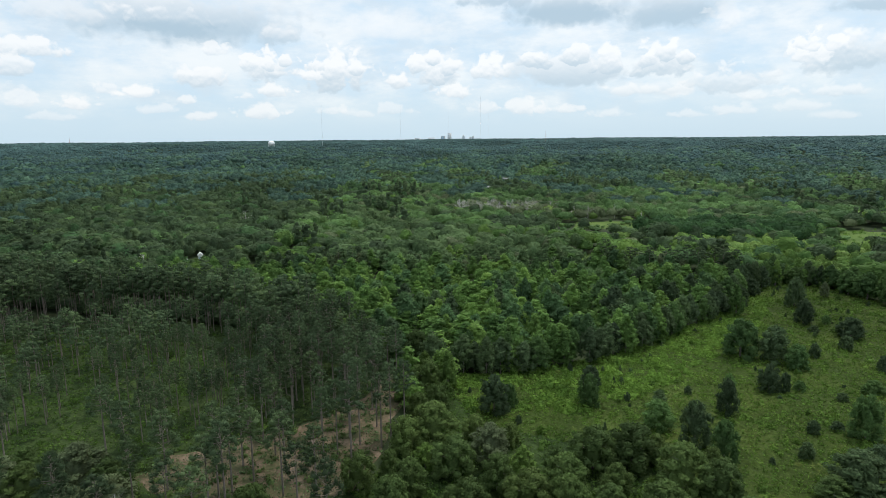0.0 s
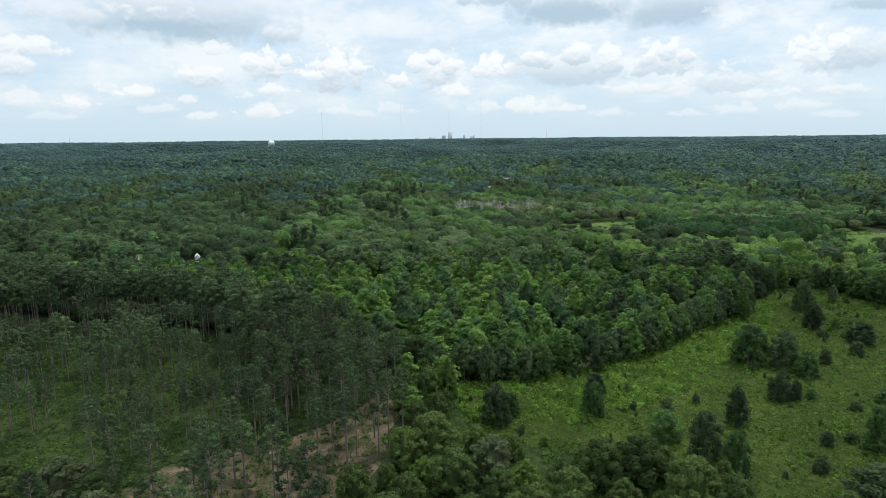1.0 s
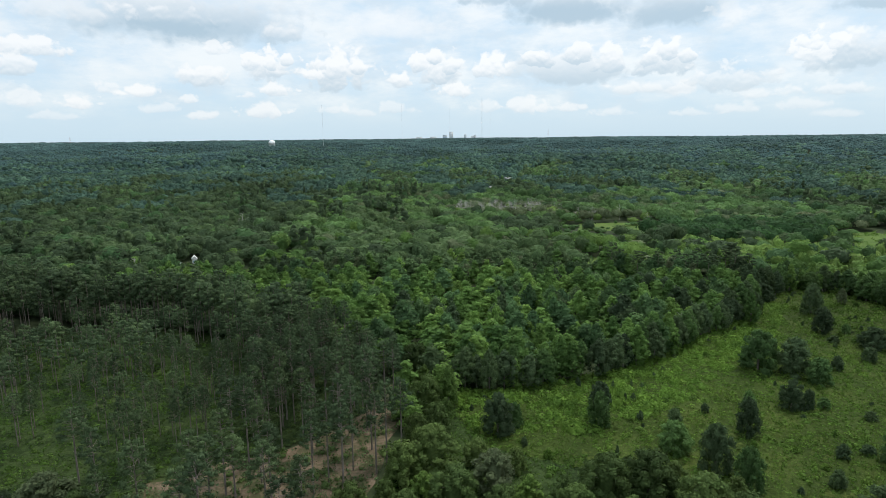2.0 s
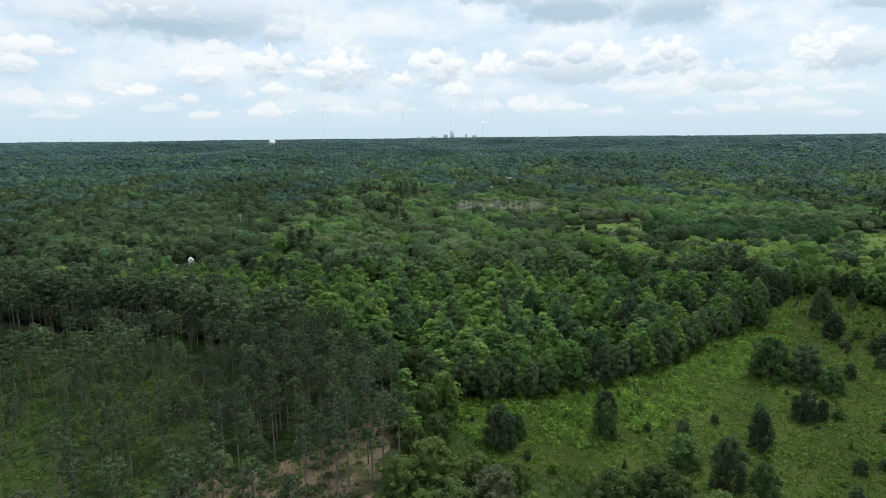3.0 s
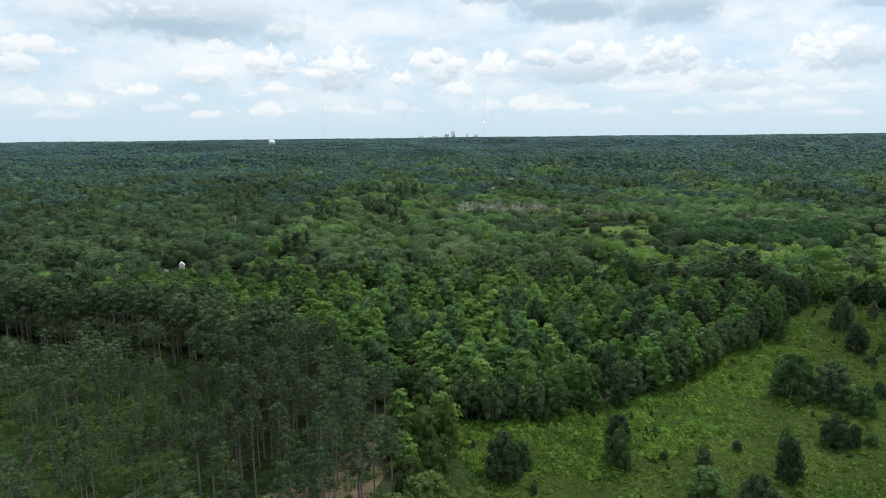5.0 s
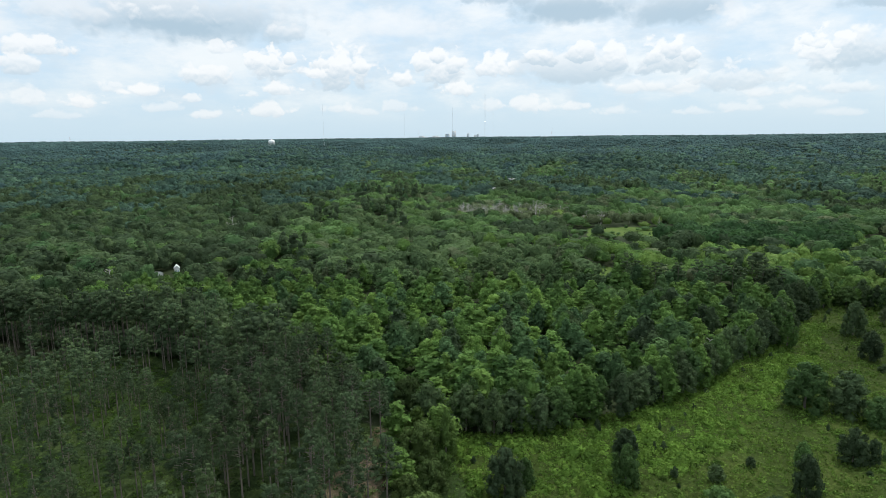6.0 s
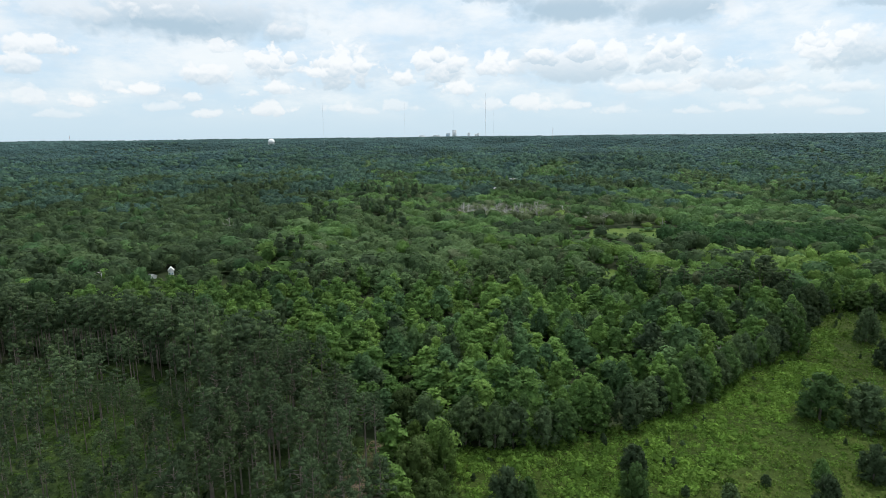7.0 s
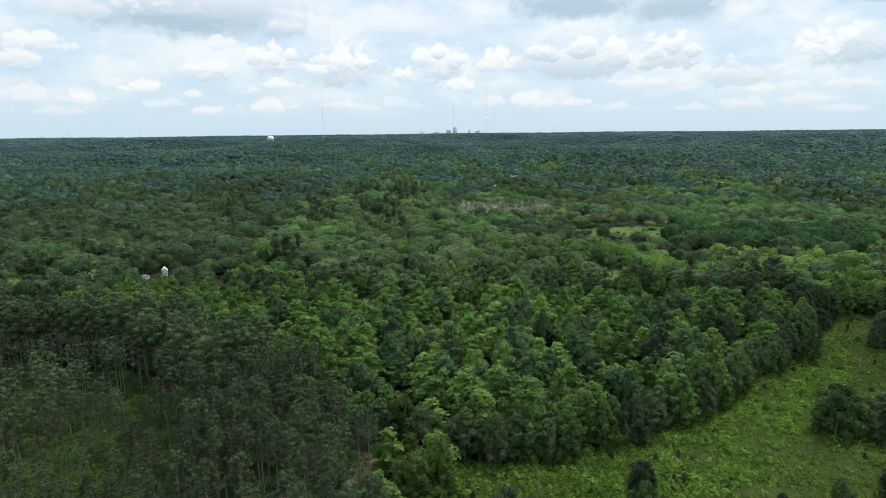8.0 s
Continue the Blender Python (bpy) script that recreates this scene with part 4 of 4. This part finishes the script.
WOOD_MODELS = {}
for kind, form, leaf, label in (("bright", "spire", BRIGHT, "fresh green broadleaf tree with a pointed leafy crown"), ("mixed", "round", EDGELEAF, "deep green broadleaf tree with a rounded crown"),
                                ("leafy", "round", BRIGHT, "light green broadleaf tree with a rounded crown"), ("dark", "round", DARK, "dark green broadleaf tree with a dense crown"),
                                ("olive", "round", OLIVE, "olive green oak with a broad crown"), ("silver", "round", SILVER, "pale grey-green broadleaf tree with a loose crown")):
    spots = [(a, b, k) for k, (a, b, c) in enumerate(things["broadleaf"]) if c == kind]
    if spots:
        models = [tree_model("broadleaf_tree", FORMS[form, 0][k], broadleaf_trunk(shape_rng, 15, 3.6), leaf, GREYBARK, label, "broadleaf tree", "trees of the wood edge")
                  for k in range(min(4, len(spots)))]
        place_all(models, spots, tree_rng, SPECIES[kind][2], SPECIES[kind][3])


# trees that stand alone in the field and before it
FORM_OF = {"dark": ("egg", DARK, "dark green dense"), "mixed": ("egg", EDGELEAF, "deep green loose-crowned"), "leafy": ("round", BRIGHT, "light green leafy"),
           "silver": ("round", SILVER, "pale grey-green"), "olive": ("round", OLIVE, "olive green rounded"), "bright": ("spire", BRIGHT, "fresh green pointed")}


NEAR_FORMS = {"round": [broadleaf_crown(shape_rng, 0, 15, 4.8, 0.9, 0.06, True) for _ in range(3)], "spire": [broadleaf_crown(shape_rng, 0, 16, 3.6, 1.15, 0.03, True) for _ in range(2)],
              "egg": [broadleaf_crown(shape_rng, 0, 11, 4.5, 0.55, -0.02, True) for _ in range(3)]}


def lone_trees(spots, where, group, near=False):
    for k, (px, py, h, r, kind) in enumerate(spots):
        form, leaf, words = FORM_OF[kind]
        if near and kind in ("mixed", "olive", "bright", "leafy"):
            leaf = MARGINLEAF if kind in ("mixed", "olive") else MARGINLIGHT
        forms = NEAR_FORMS[form] if near else FORMS[form, 0]
        tall, wide = {"egg": (11.0, 4.2), "round": (15.0, 4.8), "spire": (16.0, 3.6)}[form]
        key = (form, kind, k % len(forms), h < 8, where)
        model = LONE.get(key)
        if model is None:
            size = "small " if h < 8 else ""
            model = LONE[key] = tree_model("sapling" if h < 8 else "broadleaf_tree", forms[k % len(forms)], broadleaf_trunk(shape_rng, tall, wide * 0.8), leaf, GREYBARK,
                                           f"{size}{words} tree {where}", "young tree" if h < 8 else "broadleaf tree", group)
            ob = model
        else:
            ob = copy_thing(model, Matrix())
        ob.matrix_basis = Matrix.LocRotScale((px, py, 0), Euler((0, 0, k * 2.1)), (r / wide * 0.95, r / wide * 0.95, h / tall))


LONE = {}
lone_trees(FIELD_TREES + YOUNG_TREES, "standing alone in the weedy meadow", "trees scattered over the meadow")
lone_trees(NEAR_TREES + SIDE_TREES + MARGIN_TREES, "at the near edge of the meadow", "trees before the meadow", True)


# ---------------------------------------------------------------- weeds and undergrowth
def weed_clumps(name, poly, count, mat, label, rng, tall=(0.3, 1.1), bounds=(-240, 330, 95, 400), avoid=()):
    """Clumps of leafy stems over a stretch of ground, thick and thin in patches."""
    px, py = rng.uniform(bounds[0], bounds[1], count * 6), rng.uniform(bounds[2], bounds[3], count * 6)
    patchy = soft_noise(px, py, 16, 7) * 0.6 + soft_noise(px, py, 45, 8) * 0.4
    ok = inside(px, py, poly) & (rng.random(len(px)) < 0.25 + 1.1 * patchy) & (np.abs(px) < 0.80 * py + 12)
    for other in avoid:
        ok &= ~inside(px, py, other)
    px, py, patchy = px[ok][:count], py[ok][:count], patchy[ok][:count]
    n = len(px)
    h = (tall[0] + (tall[1] - tall[0]) * patchy * 1.3) * rng.uniform(0.5, 1.4, n)
    per = 5
    cx, cy = np.repeat(px, per) + rng.normal(size=n * per) * 0.45, np.repeat(py, per) + rng.normal(size=n * per) * 0.45
    cz = 0.35 + np.repeat(h, per) * rng.uniform(0.35, 1.1, n * per)
    normals = unit(rng.normal(size=(n * per, 3)) * 0.8 + (0, -0.1, 0.7))
    s = leaves(np.stack((cx, cy, cz), 1), normals, np.repeat(rng.uniform(0.22, 0.42, n), per), rng, 0.6, 0.3)
    tint = np.repeat(np.repeat(np.clip(patchy + rng.normal(size=n) * 0.18, 0, 0.999), per), 4)
    tagged(new(name, mesh_of(name, s, mat, tint)), label, "weeds", kind="stuff")


def weed_carpet(name, poly, step, mat, label, rng, bounds, tall, avoid=()):
    """A closed, lumpy carpet of weeds: knee-high in the thin patches, head-high in the thick ones."""
    nx, ny = int((bounds[1] - bounds[0]) / step), int((bounds[3] - bounds[2]) / step)
    gx, gy = np.meshgrid(bounds[0] + np.arange(nx) * step, bounds[2] + np.arange(ny) * step)
    gx, gy = gx + rng.uniform(-0.38, 0.38, gx.shape) * step, gy + rng.uniform(-0.38, 0.38, gy.shape) * step
    thick = soft_noise(gx, gy, 17, 7) * 0.45 + soft_noise(gx, gy, 46, 8) * 0.4 + soft_noise(gx, gy, 6, 9) * 0.15
    gz = tall[0] + (tall[1] - tall[0]) * (0.25 + 1.1 * np.clip(thick * 1.6 - 0.4, 0, 1)) * rng.uniform(0.0, 1.0, gx.shape) ** 1.4
    ok = inside(gx, gy, poly) & (np.abs(gx) < 0.80 * gy + 14)
    for other in avoid:
        ok &= ~inside(gx, gy, other)
    cell = ok[:-1, :-1] & ok[1:, :-1] & ok[:-1, 1:] & ok[1:, 1:]
    i = (np.arange(ny - 1)[:, None] * nx + np.arange(nx - 1)[None, :])[cell]
    flip = rng.random(len(i)) < 0.5
    t1 = np.where(flip[:, None], np.stack((i, i + 1, i + nx + 1), 1), np.stack((i, i + 1, i + nx), 1))
    t2 = np.where(flip[:, None], np.stack((i, i + nx + 1, i + nx), 1), np.stack((i + 1, i + nx + 1, i + nx), 1))
    tris = np.vstack((t1, t2))
    used, again = np.unique(tris, return_inverse=True)
    v = np.stack((gx.ravel(), gy.ravel(), gz.ravel()), 1)[used]
    tint = np.clip(0.75 * soft_noise(gx, gy, 38, 19) + 0.2 * thick + rng.normal(size=gx.shape) * 0.14, 0, 0.999).ravel()[used]
    tagged(new(name, mesh_of(name, Shape(v, None, again.reshape(-1, 3)), mat, tint)), label, "weeds", kind="stuff")


weed_rng = np.random.default_rng(31)
weed_carpet("weed_cover", FIELD, 0.85, COVER, "dense green weeds and tall grass covering the meadow", weed_rng, (0, 300, 95, 392), (0.15, 1.25))
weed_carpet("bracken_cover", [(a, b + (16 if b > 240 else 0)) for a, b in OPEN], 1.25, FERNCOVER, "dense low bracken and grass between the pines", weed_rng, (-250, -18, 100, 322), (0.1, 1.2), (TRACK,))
STAND = [(-14, 212), (-22, 238), (-46, 270), (-86, 306), (-110, 300), (-70, 262), (-62, 196), (-44, 172), (-28, 176)]
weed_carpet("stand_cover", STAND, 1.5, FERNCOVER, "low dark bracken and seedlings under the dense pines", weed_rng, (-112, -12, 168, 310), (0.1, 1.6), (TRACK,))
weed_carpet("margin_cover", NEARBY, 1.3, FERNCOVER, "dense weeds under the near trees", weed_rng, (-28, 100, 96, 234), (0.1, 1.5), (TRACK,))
weed_clumps("meadow_weeds", FIELD, 15000, WEED, "waist-high bright green weeds and brambles over the meadow", weed_rng)
weed_clumps("undergrowth", OPEN, 4500, FERN, "green bracken and brambles under the pines", weed_rng, (0.3, 1.5), (-260, -12, 110, 320), (TRACK,))
weed_clumps("margin_weeds", NEARBY, 3000, FERN, "tall green weeds under the near trees", weed_rng, (0.4, 1.6), (-30, 100, 96, 235))
weed_clumps("track_weeds", TRACK, 800, OLIVE, "sparse dry grass tufts on the earth track", weed_rng, (0.1, 0.5), (-92, -15, 140, 246))


def bramble_mounds(name, poly, count, mat, label, rng, bounds, size, avoid=()):
    """Low rounded bramble mounds that make the ground cover lumpy."""
    px, py = rng.uniform(bounds[0], bounds[1], count * 6), rng.uniform(bounds[2], bounds[3], count * 6)
    patchy = soft_noise(px, py, 22, 17) * 0.6 + soft_noise(px, py, 60, 27) * 0.5
    ok = inside(px, py, poly) & (rng.random(len(px)) < 0.15 + 1.2 * patchy ** 1.5) & (np.abs(px) < 0.80 * py + 12)
    for other in avoid:
        ok &= ~inside(px, py, other)
    px, py, patchy = px[ok][:count], py[ok][:count], patchy[ok][:count]
    n = len(px)
    forms = [lobe(np.array((0, 0, 0.15)), np.array((1.0, 1.0, 0.9)), 34, 0.26, rng, 0.6, 0.60, 1.0, -0.1) for _ in range(6)]
    which = rng.integers(0, 6, n)
    r = rng.uniform(size[0], size[1], n) * (0.6 + 0.8 * patchy)
    shapes, tints = [], []
    for k, f in enumerate(forms):
        m = which == k
        shapes.append(spread(f, np.stack((px[m], py[m], np.zeros(m.sum())), 1), rng.uniform(0, 6.28, m.sum()), r[m], r[m] * rng.uniform(0.6, 1.2, m.sum())))
        tints.append(np.repeat(np.clip(0.9 * soft_noise(px[m], py[m], 38, 19) + rng.normal(size=m.sum()) * 0.2, 0, 0.999), len(f.v)))
    tagged(new(name, mesh_of(name, join_shapes(shapes), mat, np.concatenate(tints))), label, "brambles", kind="stuff")


bramble_mounds("brambles", FIELD, 3000, WEED, "rounded bright green bramble mounds over the meadow", weed_rng, (0, 300, 95, 385), (0.5, 1.7))
bramble_mounds("edge_brambles", [(3, 228), (40, 241), (66, 250), (101, 275), (128, 300), (144, 316), (182, 366), (192, 345), (160, 298), (140, 272), (110, 245), (80, 216), (44, 198), (8, 203)],
               2200, EDGEWEED, "tall fresh green brambles and seedlings along the wood edge", weed_rng, (0, 200, 195, 370), (0.7, 2.3))
bramble_mounds("track_brambles", TRACK, 130, MARGINLEAF, "low green seedlings and brambles on the earth track", weed_rng, (-92, -15, 140, 246), (0.5, 1.8))
bramble_mounds("margin_brambles", NEARBY, 1000, FERN, "green bramble mounds under the near trees", weed_rng, (-30, 100, 96, 235), (0.7, 1.9))
bramble_mounds("stand_brambles", STAND, 520, MARGINLEAF, "dull green bramble mounds under the dense pines", weed_rng, (-112, -12, 168, 310), (0.7, 2.2), (TRACK,))
bramble_mounds("pasture_tufts", PASTURE, 260, EDGEWEED, "rank green tussocks and seedlings over the pasture", weed_rng, (326, 640, 470, 660), (0.8, 2.2))
bramble_mounds("bracken", OPEN, 1700, FERN, "green bracken mounds under the pines", weed_rng, (-250, -12, 110, 320), (0.6, 1.5), (TRACK,))


def edge_gap(px, py):
    return float(np.hypot(edge_line[:, 0] - px, edge_line[:, 1] - py).min())


def meadow_shrubs(rng):
    """Brambles and seedlings taller than the weeds."""
    forms = [broadleaf_crown(np.random.default_rng(70 + k), 1, 8, 4.0, 0.75, 0.02) for k in range(3)]
    wood = broadleaf_trunk(rng, 6, 2.6)
    models = []
    for k, (leaf, words) in enumerate(((FERN, "leafy light green shrub in the meadow"), (WEED, "yellow-green bramble bush in the meadow"), (DARK, "small dark green seedling tree in the meadow"))):
        models.append(tree_model("shrub", forms[k], wood, leaf, GREYBARK, words, "shrub", "shrubs of the meadow"))
    made = 0
    used = set()
    while made < 300:
        px, py = rng.uniform(0, 240), rng.uniform(110, 380)
        if not inside(np.array([px]), np.array([py]), FIELD)[0] or any(math.hypot(px - t[0], py - t[1]) < t[3] + 1 for t in FIELD_TREES + YOUNG_TREES + NEAR_TREES):
            continue
        if rng.random() > 0.15 + 1.3 * float(soft_noise(px, py, 55, 27)) ** 2 and edge_gap(px, py) > 14:
            continue
        k = made % 3
        ob = copy_thing(models[k], Matrix()) if k in used else models[k]
        used.add(k)
        r, h = (rng.uniform(0.5, 1.1), rng.uniform(1.4, 4.0)) if k == 2 else (rng.uniform(0.7, 1.9), rng.uniform(0.9, 3.0))
        ob.matrix_basis = Matrix.LocRotScale((px, py, 0), Euler((0, 0, rng.uniform(0, 6.28))), (r / 4.0, r / 4.0, h / 8.0))
        made += 1


meadow_shrubs(weed_rng)


# ---------------------------------------------------------------- dead trees
def dead_trees(rng):
    models = []
    for k in range(3):
        t = thing("dead_tree", "bleached grey leafless dead tree among living woods", "dead tree", "dead trees")
        part("trunk", dead_tree_shape(rng), DEAD, t)
        models.append(t)
    spots = [(-213, 650, 1.5), (-217, 432, 1.1), (-80, 134, 0.8), (112, 294, 0.9)]
    while len(spots) < 150:
        px, py = (rng.uniform(14, 128), rng.uniform(738, 815)) if len(spots) < 125 else (rng.uniform(10, 232), rng.uniform(675, 815))
        if inside(np.array([px]), np.array([py]), SNAGS)[0]:
            spots.append((px, py, rng.uniform(0.7, 1.25)))
    for k, (px, py, s) in enumerate(spots):
        ob = models[k] if k < 3 else copy_thing(models[k % 3], Matrix())
        ob.matrix_basis = Matrix.LocRotScale((px, py, float(ground_z(px, py))), Euler((0, 0, k * 1.7)), (s * 1.2, s * 1.2, s))


dead_trees(np.random.default_rng(44))


# ---------------------------------------------------------------- house and sheds among the trees
def gabled(name, label, wide, deep, eaves, ridge, wall_mat, roof_mat, m, windows=0):
    house = thing(name, label, "house")
    w, d = wide / 2, deep / 2
    walls = Shape([(-w, -d, 0), (w, -d, 0), (w, d, 0), (-w, d, 0), (-w, -d, eaves), (w, -d, eaves), (w, d, eaves), (-w, d, eaves), (0, -d, ridge), (0, d, ridge)],
                  [(0, 1, 5, 4), (1, 2, 6, 5), (2, 3, 7, 6), (3, 0, 4, 7)], [(4, 5, 8), (6, 7, 9)])
    part("wall", walls, wall_mat, house)
    slope = (ridge - eaves) / w
    for side in (-1, 1):
        o, t = w + 0.4, 0.18
        za = eaves - 0.4 * slope
        v = [(side * o, -d - 0.4, za), (side * o, d + 0.4, za), (0, d + 0.4, ridge), (0, -d - 0.4, ridge)]
        v += [(a, b, c + t) for a, b, c in v]
        part("roof_slope", Shape(v, [(0, 1, 2, 3), (4, 7, 6, 5), (0, 4, 5, 1), (1, 5, 6, 2), (2, 6, 7, 3), (3, 7, 4, 0)]), roof_mat, house)
    for k in range(windows):
        x = -w + wide * (k + 0.5) / windows
        win = part("window", box((x - 0.5, -d - 0.05, 1.0), (x + 0.5, -d + 0.05, 2.3)), DARKGLASS, house)
        part("window_frame", join_shapes([box((x - 0.6, -d - 0.08, 0.9), (x + 0.6, -d - 0.02, 1.0)), box((x - 0.6, -d - 0.08, 2.3), (x + 0.6, -d - 0.02, 2.4))]), WHITE, win)
    house.matrix_basis = m
    return house


gabled("house", "white wooden house half hidden by trees", 3.6, 5.0, 4.0, 6.0, WHITE, WHITE, pose(-197, 484, 0, 0, 0, 24), 2)
gabled("shed", "low white shed beside the house among trees", 4.0, 4.5, 2.2, 3.2, WHITE, WHITE, pose(-206, 474, 0, 0, 0, 60))
gabled("house", "grey-roofed house deep in the woods", 8, 9, 10.5, 13.5, CONCRETE, ROOFGREY, pose(72, 1004, float(ground_z(72, 1004)), 0, 0, 75), 4)
gabled("house", "low grey-roofed house between trees", 9, 14, 11, 13.0, ROOFGREY, ROOFGREY, pose(118, 1150, float(ground_z(118, 1150)), 0, 0, 80), 4)


# ---------------------------------------------------------------- water tower, masts and town on the horizon
def water_tower(x, y, z_tank):
    z0 = float(ground_z(x, y))
    tower = thing("water_tower", "white round water tower rising over the trees", "water tower")
    profile = [(0.5, -9.0), (5, -8.4), (9.0, -6.0), (10.6, -2.5), (10.9, 0.0), (10.6, 2.5), (9.0, 5.2), (6.0, 7.4), (2.5, 8.5), (0.4, 8.8)]
    part("tank", ring_solid(profile, 28), WHITE, tower, "rounded white steel tank", True)
    part("balcony", ring_solid([(11.0, -1.2), (12.0, -1.2), (12.0, -0.9), (11.0, -0.9)], 28), WHITE, tower)
    part("riser", rod((0, 0, z0 - z_tank), (0, 0, -8), 1.2, 1.2, 12), WHITE, tower)
    for k in range(8):
        a = k * math.pi / 4
        part("leg", rod((math.cos(a) * 11.5, math.sin(a) * 11.5, z0 - z_tank), (math.cos(a) * 9.4, math.sin(a) * 9.4, -4), 0.55, 0.55, 6), WHITE, tower)
    tower.matrix_basis = pose(x, y, z_tank)


def mast(x, y, top, wide, mat, label, beacon=0.0):
    """A guyed lattice mast: three legs with diagonal bracing."""
    z0 = float(ground_z(x, y))
    ob = thing("radio_mast", label, "radio mast", "masts on the horizon")
    h = top - z0
    legs = [(math.cos(a) * wide, math.sin(a) * wide) for a in (0.3, 2.39, 4.49)]
    for lx, ly in legs:
        part("leg", rod((lx, ly, 0), (lx, ly, h - 6), wide * 0.24, wide * 0.24, 4), mat, ob)
    step = wide * 5
    brace = [rod((*legs[k % 3], i * step), (*legs[(k + 1) % 3], (i + 1) * step), wide * 0.12, wide * 0.12, 3) for i in range(int((h - 6) / step)) for k in range(3)]
    part("bracing", join_shapes(brace), mat, ob)
    part("antenna", rod((0, 0, h - 8), (0, 0, h), wide * 0.5, wide * 0.2, 6), mat, ob)
    if beacon:
        lamp = part("beacon", ring_solid([(0.2, -2.2), (1.7, -1.3), (2.1, 0), (1.7, 1.3), (0.2, 2.2)], 10), BEACON, ob, "lit white warning beacon")
        lamp.location = (0, -wide * 1.6, beacon - z0)
    ob.matrix_basis = pose(x, y, z0)


water_tower(-591, 2130, 82)
mast(-436, 2240, 215, 0.38, STEEL, "slender steel radio mast above the woods, paled for haze")
mast(-307, 4500, 331, 0.55, STEEL, "thin radio mast far off on the horizon, paled for haze")
mast(-208, 4500, 146, 0.5, STEEL, "short thin mast far off on the horizon")
mast(39, 4550, 302, 0.6, STEEL, "thin radio mast behind the town, paled for haze")
mast(276, 4600, 399, 1.0, STEEL, "tallest grey radio mast with a lit beacon", 196)
mast(335, 4600, 273, 0.5, STEEL, "thin radio mast beside the tallest one, paled for haze")
mast(423, 4600, 105, 0.6, STEEL, "small distant mast just above the treeline")
mast(481, 2900, 128, 0.55, REDSTEEL, "short reddish steel mast above the woods")
mast(-2200, 3646, 118, 1.0, REDSTEEL, "small faint mast on the far ridge")


def tower_block(label, x0, x1, y, top, wall_mat, glass_share, storeys, deep=26, crown=0.0):
    """A town building: walls with bands of windows and a parapet."""
    z0 = float(ground_z((x0 + x1) / 2, y))
    ob = thing("office_building", label, "office building", "town on the horizon")
    w, h = x1 - x0, top - z0
    part("wall", box((0, 0, 0), (w, deep, h)), wall_mat, ob)
    rise = h / storeys
    for k in range(storeys):
        z = k * rise + rise * (0.5 - glass_share / 2)
        part("window_band", box((w * 0.06, -0.25, z), (w * 0.94, 0.1, z + rise * glass_share)), DARKGLASS, ob)
    part("parapet", box((-0.4, -0.4, h), (w + 0.4, deep + 0.4, h + 1.2)), wall_mat, ob)
    if crown:
        part("plant_room", box((w * 0.3, deep * 0.3, h + 1.2), (w * 0.7, deep * 0.7, h + 1.2 + crown)), wall_mat, ob)
    ob.matrix_basis = pose(x0, y, z0)


# every block has white walls and light glass, paled in colour for haze
tower_block("blue glass office block above the far trees", -14.7, 17, 4640, 108, WHITE, 0.7, 12)
tower_block("tall tower block above the far trees, walls whitened for haze", 34.2, 63.5, 4650, 130, WHITE, 0.22, 22)
tower_block("tower with a flat cap above the far trees, walls whitened for haze", 146, 163, 4650, 108, WHITE, 0.4, 12, 20, 4)
tower_block("pale stepped building above the far trees", 199, 219, 4650, 100, WHITE, 0.3, 10, 24)
tower_block("pale white block above the far trees", 219, 233, 4650, 106, WHITE, 0.3, 11, 24)
tower_block("long low pale building on the ridge", -110, -60, 4650, 96, WHITE, 0.35, 6, 30)
tower_block("low building on the ridge, walls whitened for haze", -210, -168, 4600, 94, WHITE, 0.35, 5, 30)
